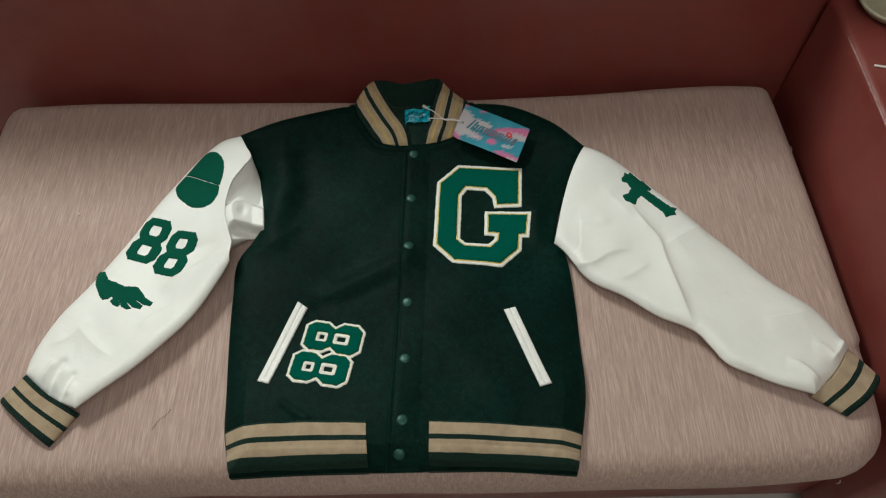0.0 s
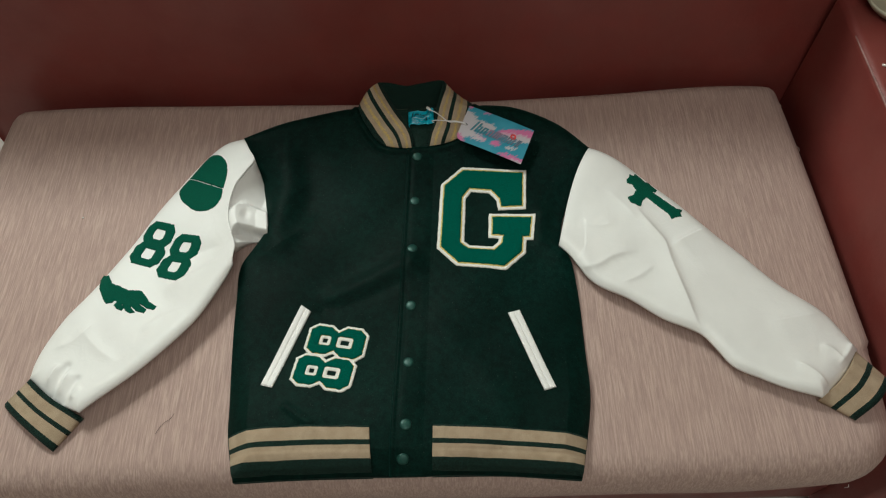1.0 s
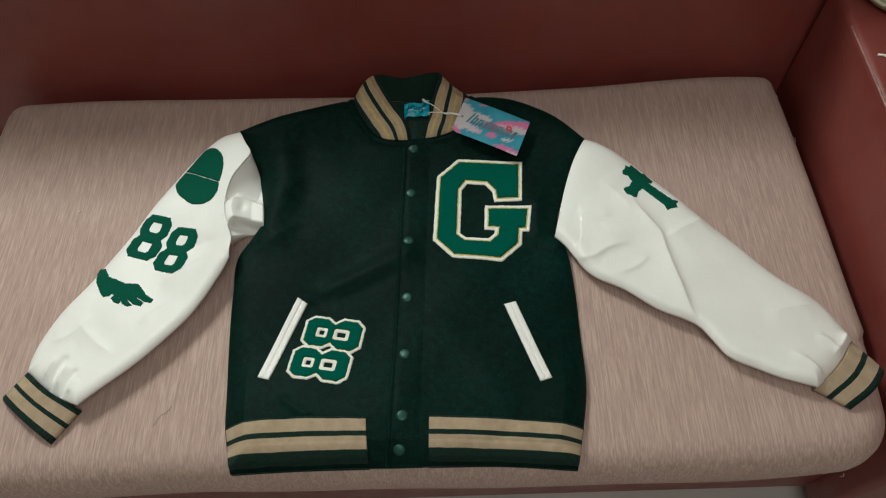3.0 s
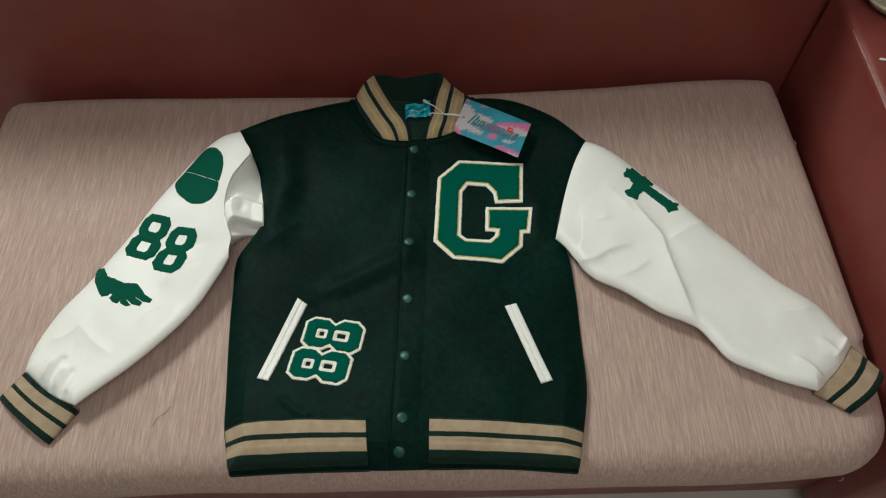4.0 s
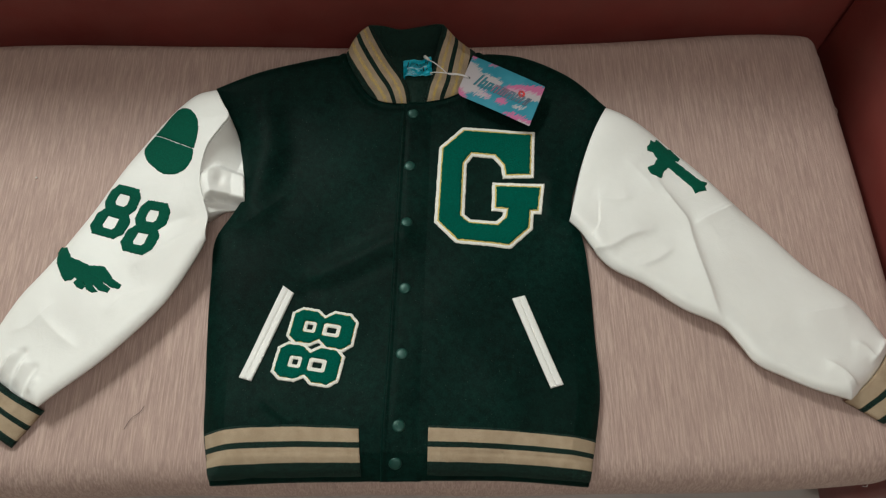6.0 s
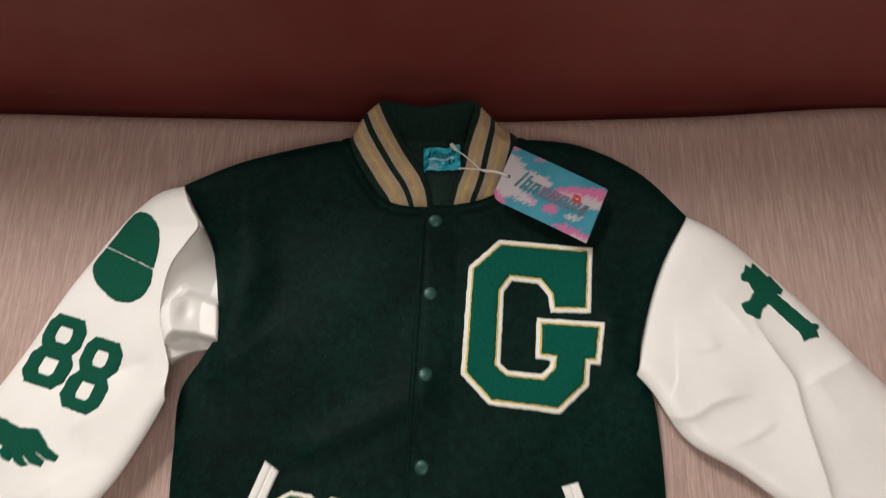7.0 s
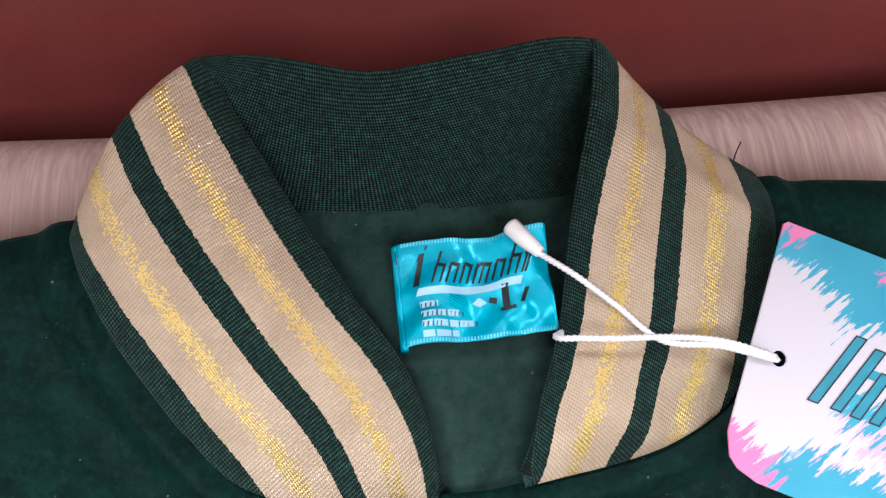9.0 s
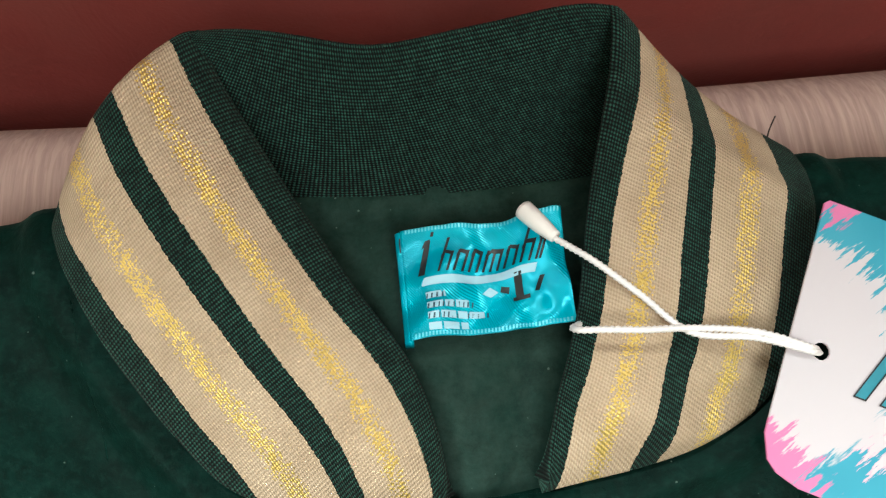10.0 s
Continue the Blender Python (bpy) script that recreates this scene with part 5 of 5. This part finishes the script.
    for row, end in enumerate((0.24, 0.38, 0.47, 0.36)):
        b0 = 0.40 - row * 0.095
        a = 0.12
        while a < end:
            w = rng.uniform(0.05, 0.10)
            pale.append([(a, b0 - 0.062), (min(a + w, end), b0 - 0.062), (min(a + w, end), b0), (a, b0)])
            a += w + 0.012
    mark("label_small_print", pale, PALE_INK)
    fine = []
    for row, end in enumerate((0.23, 0.40, 0.50)):
        b0 = 0.39 - row * 0.095
        a = 0.12
        while a < end:
            w = rng.uniform(0.010, 0.020)
            fine.append([(a, b0 - 0.05), (a + w * 0.6, b0 - 0.05), (a + w * 0.6 + 0.006, b0 - 0.005), (a + 0.006, b0 - 0.005)])
            a += w + 0.014
    mark("label_letters", fine, GREY_INK)
    mark("label_emblem", [[(0.67, 0.26), (0.715, 0.26), (0.715, 0.50), (0.67, 0.50)], [(0.65, 0.25), (0.75, 0.25), (0.75, 0.285), (0.65, 0.285)], [(0.78, 0.30), (0.81, 0.30), (0.86, 0.44), (0.83, 0.44)], [(0.58, 0.36), (0.63, 0.33), (0.64, 0.39), (0.59, 0.41)]], INK)
    mark("label_motif", [[(0.47, 0.37), (0.52, 0.33), (0.57, 0.36), (0.52, 0.42)]], PALE_INK)
    for edge, row in ((0.025, 46), (0.975, 46)):
        mark("label_edge_stitch", [[(q, edge - 0.018), (q + 0.011, edge - 0.018), (q + 0.013, edge + 0.018), (q + 0.002, edge + 0.018)] for q in np.linspace(0.03, 0.97, row)], EDGE_THREAD)
    mark("label_edge_stitch", [[(-0.012, b), (-0.004, b), (-0.004, b + 0.13), (-0.012, b + 0.13)] for b in (0.80,)], INK)


neck_label()

# ---------------------------------------------------------------- hang tag


def hang_tag():
    tag = thing("hang_tag", (0.14, 0.555, 0.455), "printed turquoise and pink card hang tag tied with white cord", "tag")
    o = np.array((0.0760, 0.5500, 0.4637))
    ux = np.array((0.1000, -0.0480, -0.0080))
    n = np.linalg.norm(ux)
    ux /= n
    uy = np.array((0.0245, 0.0575, 0.0095))
    uy /= np.linalg.norm(uy)
    uz = np.cross(ux, uy)
    w, h = 0.1125, 0.0645

    def at(a, b, c=0.0):
        a, b = np.asarray(a, float), np.asarray(b, float)
        bend = 0.0016 * np.sin(np.clip(a / w, 0, 1) * np.pi)
        return o + a[..., None] * ux + b[..., None] * uy + (bend + c)[..., None] * uz

    cut = 0.010
    outline = [(cut, 0.0), (w - 0.001, 0.0), (w, 0.001), (w, h - 0.001), (w - 0.001, h), (0.001, h), (0.0, h - 0.001), (0.0, cut * 0.9), (0.002, cut * 0.35), (0.0045, 0.0015)]
    hole = [(0.0075 + 0.0020 * np.cos(k * np.pi / 6), 0.0305 + 0.0020 * np.sin(k * np.pi / 6)) for k in range(12)]
    from mathutils.geometry import delaunay_2d_cdt

    line = dense(np.array(outline), 0.004)
    hl = np.array(hole)
    gx, gy = np.meshgrid(np.arange(0.004, w, 0.005), np.arange(0.004, h, 0.005))
    grid = np.stack([gx.ravel(), gy.ravel()], 1)
    grid = grid[inside(grid, line) & ~inside(grid, offset(hl, 0.002)) & (dist_to(grid[:, 0], grid[:, 1], line, True) > 0.002)]
    pts = np.vstack([line, hl, grid])
    k1, k2 = len(line), len(hl)
    edges = [(i, (i + 1) % k1) for i in range(k1)] + [(k1 + i, k1 + (i + 1) % k2) for i in range(k2)]
    vs, _, fs, *_ = delaunay_2d_cdt([Vector(p) for p in pts], edges, [], 0, 1e-7)
    v = np.array([tuple(p) for p in vs])
    mid = np.array([v[list(f)].mean(0) for f in fs])
    fs = [f for f, g in zip(fs, inside(mid, line) & ~inside(mid, hl)) if g]
    m = len(v)
    top, low = at(v[:, 0], v[:, 1]), at(v[:, 0], v[:, 1], -0.0006)
    faces = [tuple(f) for f in fs] + [tuple(i + m for i in reversed(f)) for f in fs]
    seen = {(a, b) for f in fs for a, b in zip(f, (*f[1:], f[0]))}
    faces += [(b, a, a + m, b + m) for a, b in seen if (b, a) not in seen]
    card = link("card", np.vstack([top, low]), faces, CARD, tag, "", False, np.vstack([v, v]))

    def mark(name, quads, mat):
        for quad in quads:
            q = np.array(quad)
            link(name, at(q[:, 0], q[:, 1], 0.00030 if name == "letter_outline" else 0.00018), [tuple(range(len(quad)))], mat, card, "", False)

    # the wordmark as plain slanted strokes
    rng = np.random.default_rng(9)
    a, k = 0.0165, 0
    while a < 0.097:
        wide = (0.0038, 0.0078, 0.0076, 0.0080, 0.0105, 0.0076, 0.0074, 0.0040, 0.0058)[k % 9]
        foot = 0.0236 + 0.02 * (a - 0.0165)
        tall = 0.0195 if k == 0 else (0.0180 if k in (1, 6) else 0.0128)
        stem, rim = 0.0027, 0.00018
        ink = TEAL_INK if k < 3 else (ROSE_INK if k < 5 else MAUVE_INK)
        stems = [0.0] if wide < 0.005 else ([0.0, wide - stem] if wide < 0.010 else [0.0, wide / 2 - stem / 2, wide - stem])
        for n, q in enumerate(stems):
            high = tall if n == 0 else min(tall, 0.0128)
            x0, l2 = a + q, high * 0.42
            mark("letter_bar", [[(x0, foot), (x0 + stem, foot), (x0 + stem + l2, foot + high), (x0 + l2, foot + high)]], ink)
            for side in (0.0, stem):
                edge = x0 + side
                mark("letter_outline", [[(edge - rim, foot - rim), (edge + rim, foot - rim), (edge + rim + l2, foot + high + rim), (edge - rim + l2, foot + high + rim)]], INK)
            for rise in (0.0, high):
                edge = x0 + rise * 0.42
                mark("letter_outline", [[(edge, foot + rise - rim), (edge + stem, foot + rise - rim), (edge + stem, foot + rise + rim), (edge, foot + rise + rim)]], INK)
        if len(stems) > 1:
            x0 = a + 0.0128 * 0.42
            mark("letter_bar", [[(x0 + stem * 0.7 - 0.0010, foot + 0.0103), (a + wide + 0.0043, foot + 0.0103), (a + wide + 0.0053, foot + 0.0128), (x0 + stem * 0.7, foot + 0.0128)]], ink)
        a += wide + 0.0022
        k += 1
    mark("badge", [[(0.0855 + 0.0050 * np.cos(k * np.pi / 10), 0.0395 + 0.0050 * np.sin(k * np.pi / 10)) for k in range(20)]], RED_INK)
    mark("badge_mark", [[(0.0835, 0.0385), (0.0870, 0.0395), (0.0870, 0.0410), (0.0835, 0.0400)]], PALE_INK)
    # cord from the hole to the label
    hx = at(np.array([0.0075]), np.array([0.0305]))[0]
    knot = np.array((0.0660, 0.5812, 0.4680))
    far = knot + np.array((0.0, 0.0008, 0.0006))
    tube("cord", [tuple(hx + np.array((0.0003, 0, -0.0015))), tuple(hx + np.array((-0.0025, 0.0, 0.0012))), tuple((hx + knot) / 2 + np.array((0, 0.0006, 0.0015))), tuple(knot), (0.0550, 0.5907, 0.4698), (0.0450, 0.5992, 0.4710), (0.0376, 0.6062, 0.4676)], 0.00074, CORD_WHITE, tag, "", 12, 260, 0.42)
    tube("cord", [tuple(hx + np.array((0.0000, 0.0006, -0.0015))), tuple(hx + np.array((-0.0030, 0.0009, 0.0016))), tuple((hx + knot) / 2 + np.array((0, 0.0018, 0.0020))), tuple(far), (0.0540, 0.5822, 0.4703), (0.0455, 0.5830, 0.4700), (0.0408, 0.5836, 0.4682), (0.0400, 0.5845, 0.4655), (0.0425, 0.5862, 0.4610), (0.0450, 0.5880, 0.4560)], 0.00074, CORD_WHITE, tag, "", 12, 260, 0.42)
    tube("cord_tip", [(0.0382, 0.6060, 0.4680), (0.0350, 0.6104, 0.4662), (0.0322, 0.6148, 0.4640)], [0.0015, 0.0021, 0.0024, 0.0025], TIP_WHITE, tag, "white plastic cord clip", 12, 14)


hang_tag()

# ---------------------------------------------------------------- bits and fibres
tagged(tube("loose_thread", [(0.1005, 0.6300, 0.4470), (0.1008, 0.6325, 0.4530), (0.1008, 0.6350, 0.4570), (0.1016, 0.6372, 0.4595)], 0.00022, HAIR, None, "", 6, 24), "fine dark loose thread at the jacket collar", "thread")
tagged(tube("hair_strand", [(-0.338, 0.098, SEAT + 0.0004), (-0.330, 0.112, SEAT + 0.0006), (-0.321, 0.119, SEAT + 0.0004), (-0.317, 0.126, SEAT + 0.0006)], 0.00028, HAIR, None, "", 6, 24), "short dark fibre on the seat cushion", "fibre")
tagged(lathe("white_speck", [(0.0010, 0.0), (0.0016, 0.0008), (0.0010, 0.0018)], (-0.513, 0.447, SEAT), TIP_WHITE, None, "", 8), "tiny white speck of lint on the cushion", "lint")
tagged(tube("white_thread", [(0.604, 0.0285, 0.333), (0.606, 0.0265, 0.327), (0.605, 0.0275, 0.318)], 0.0005, CORD_WHITE, None, "", 6, 12), "short white thread at the cushion's front edge", "thread")
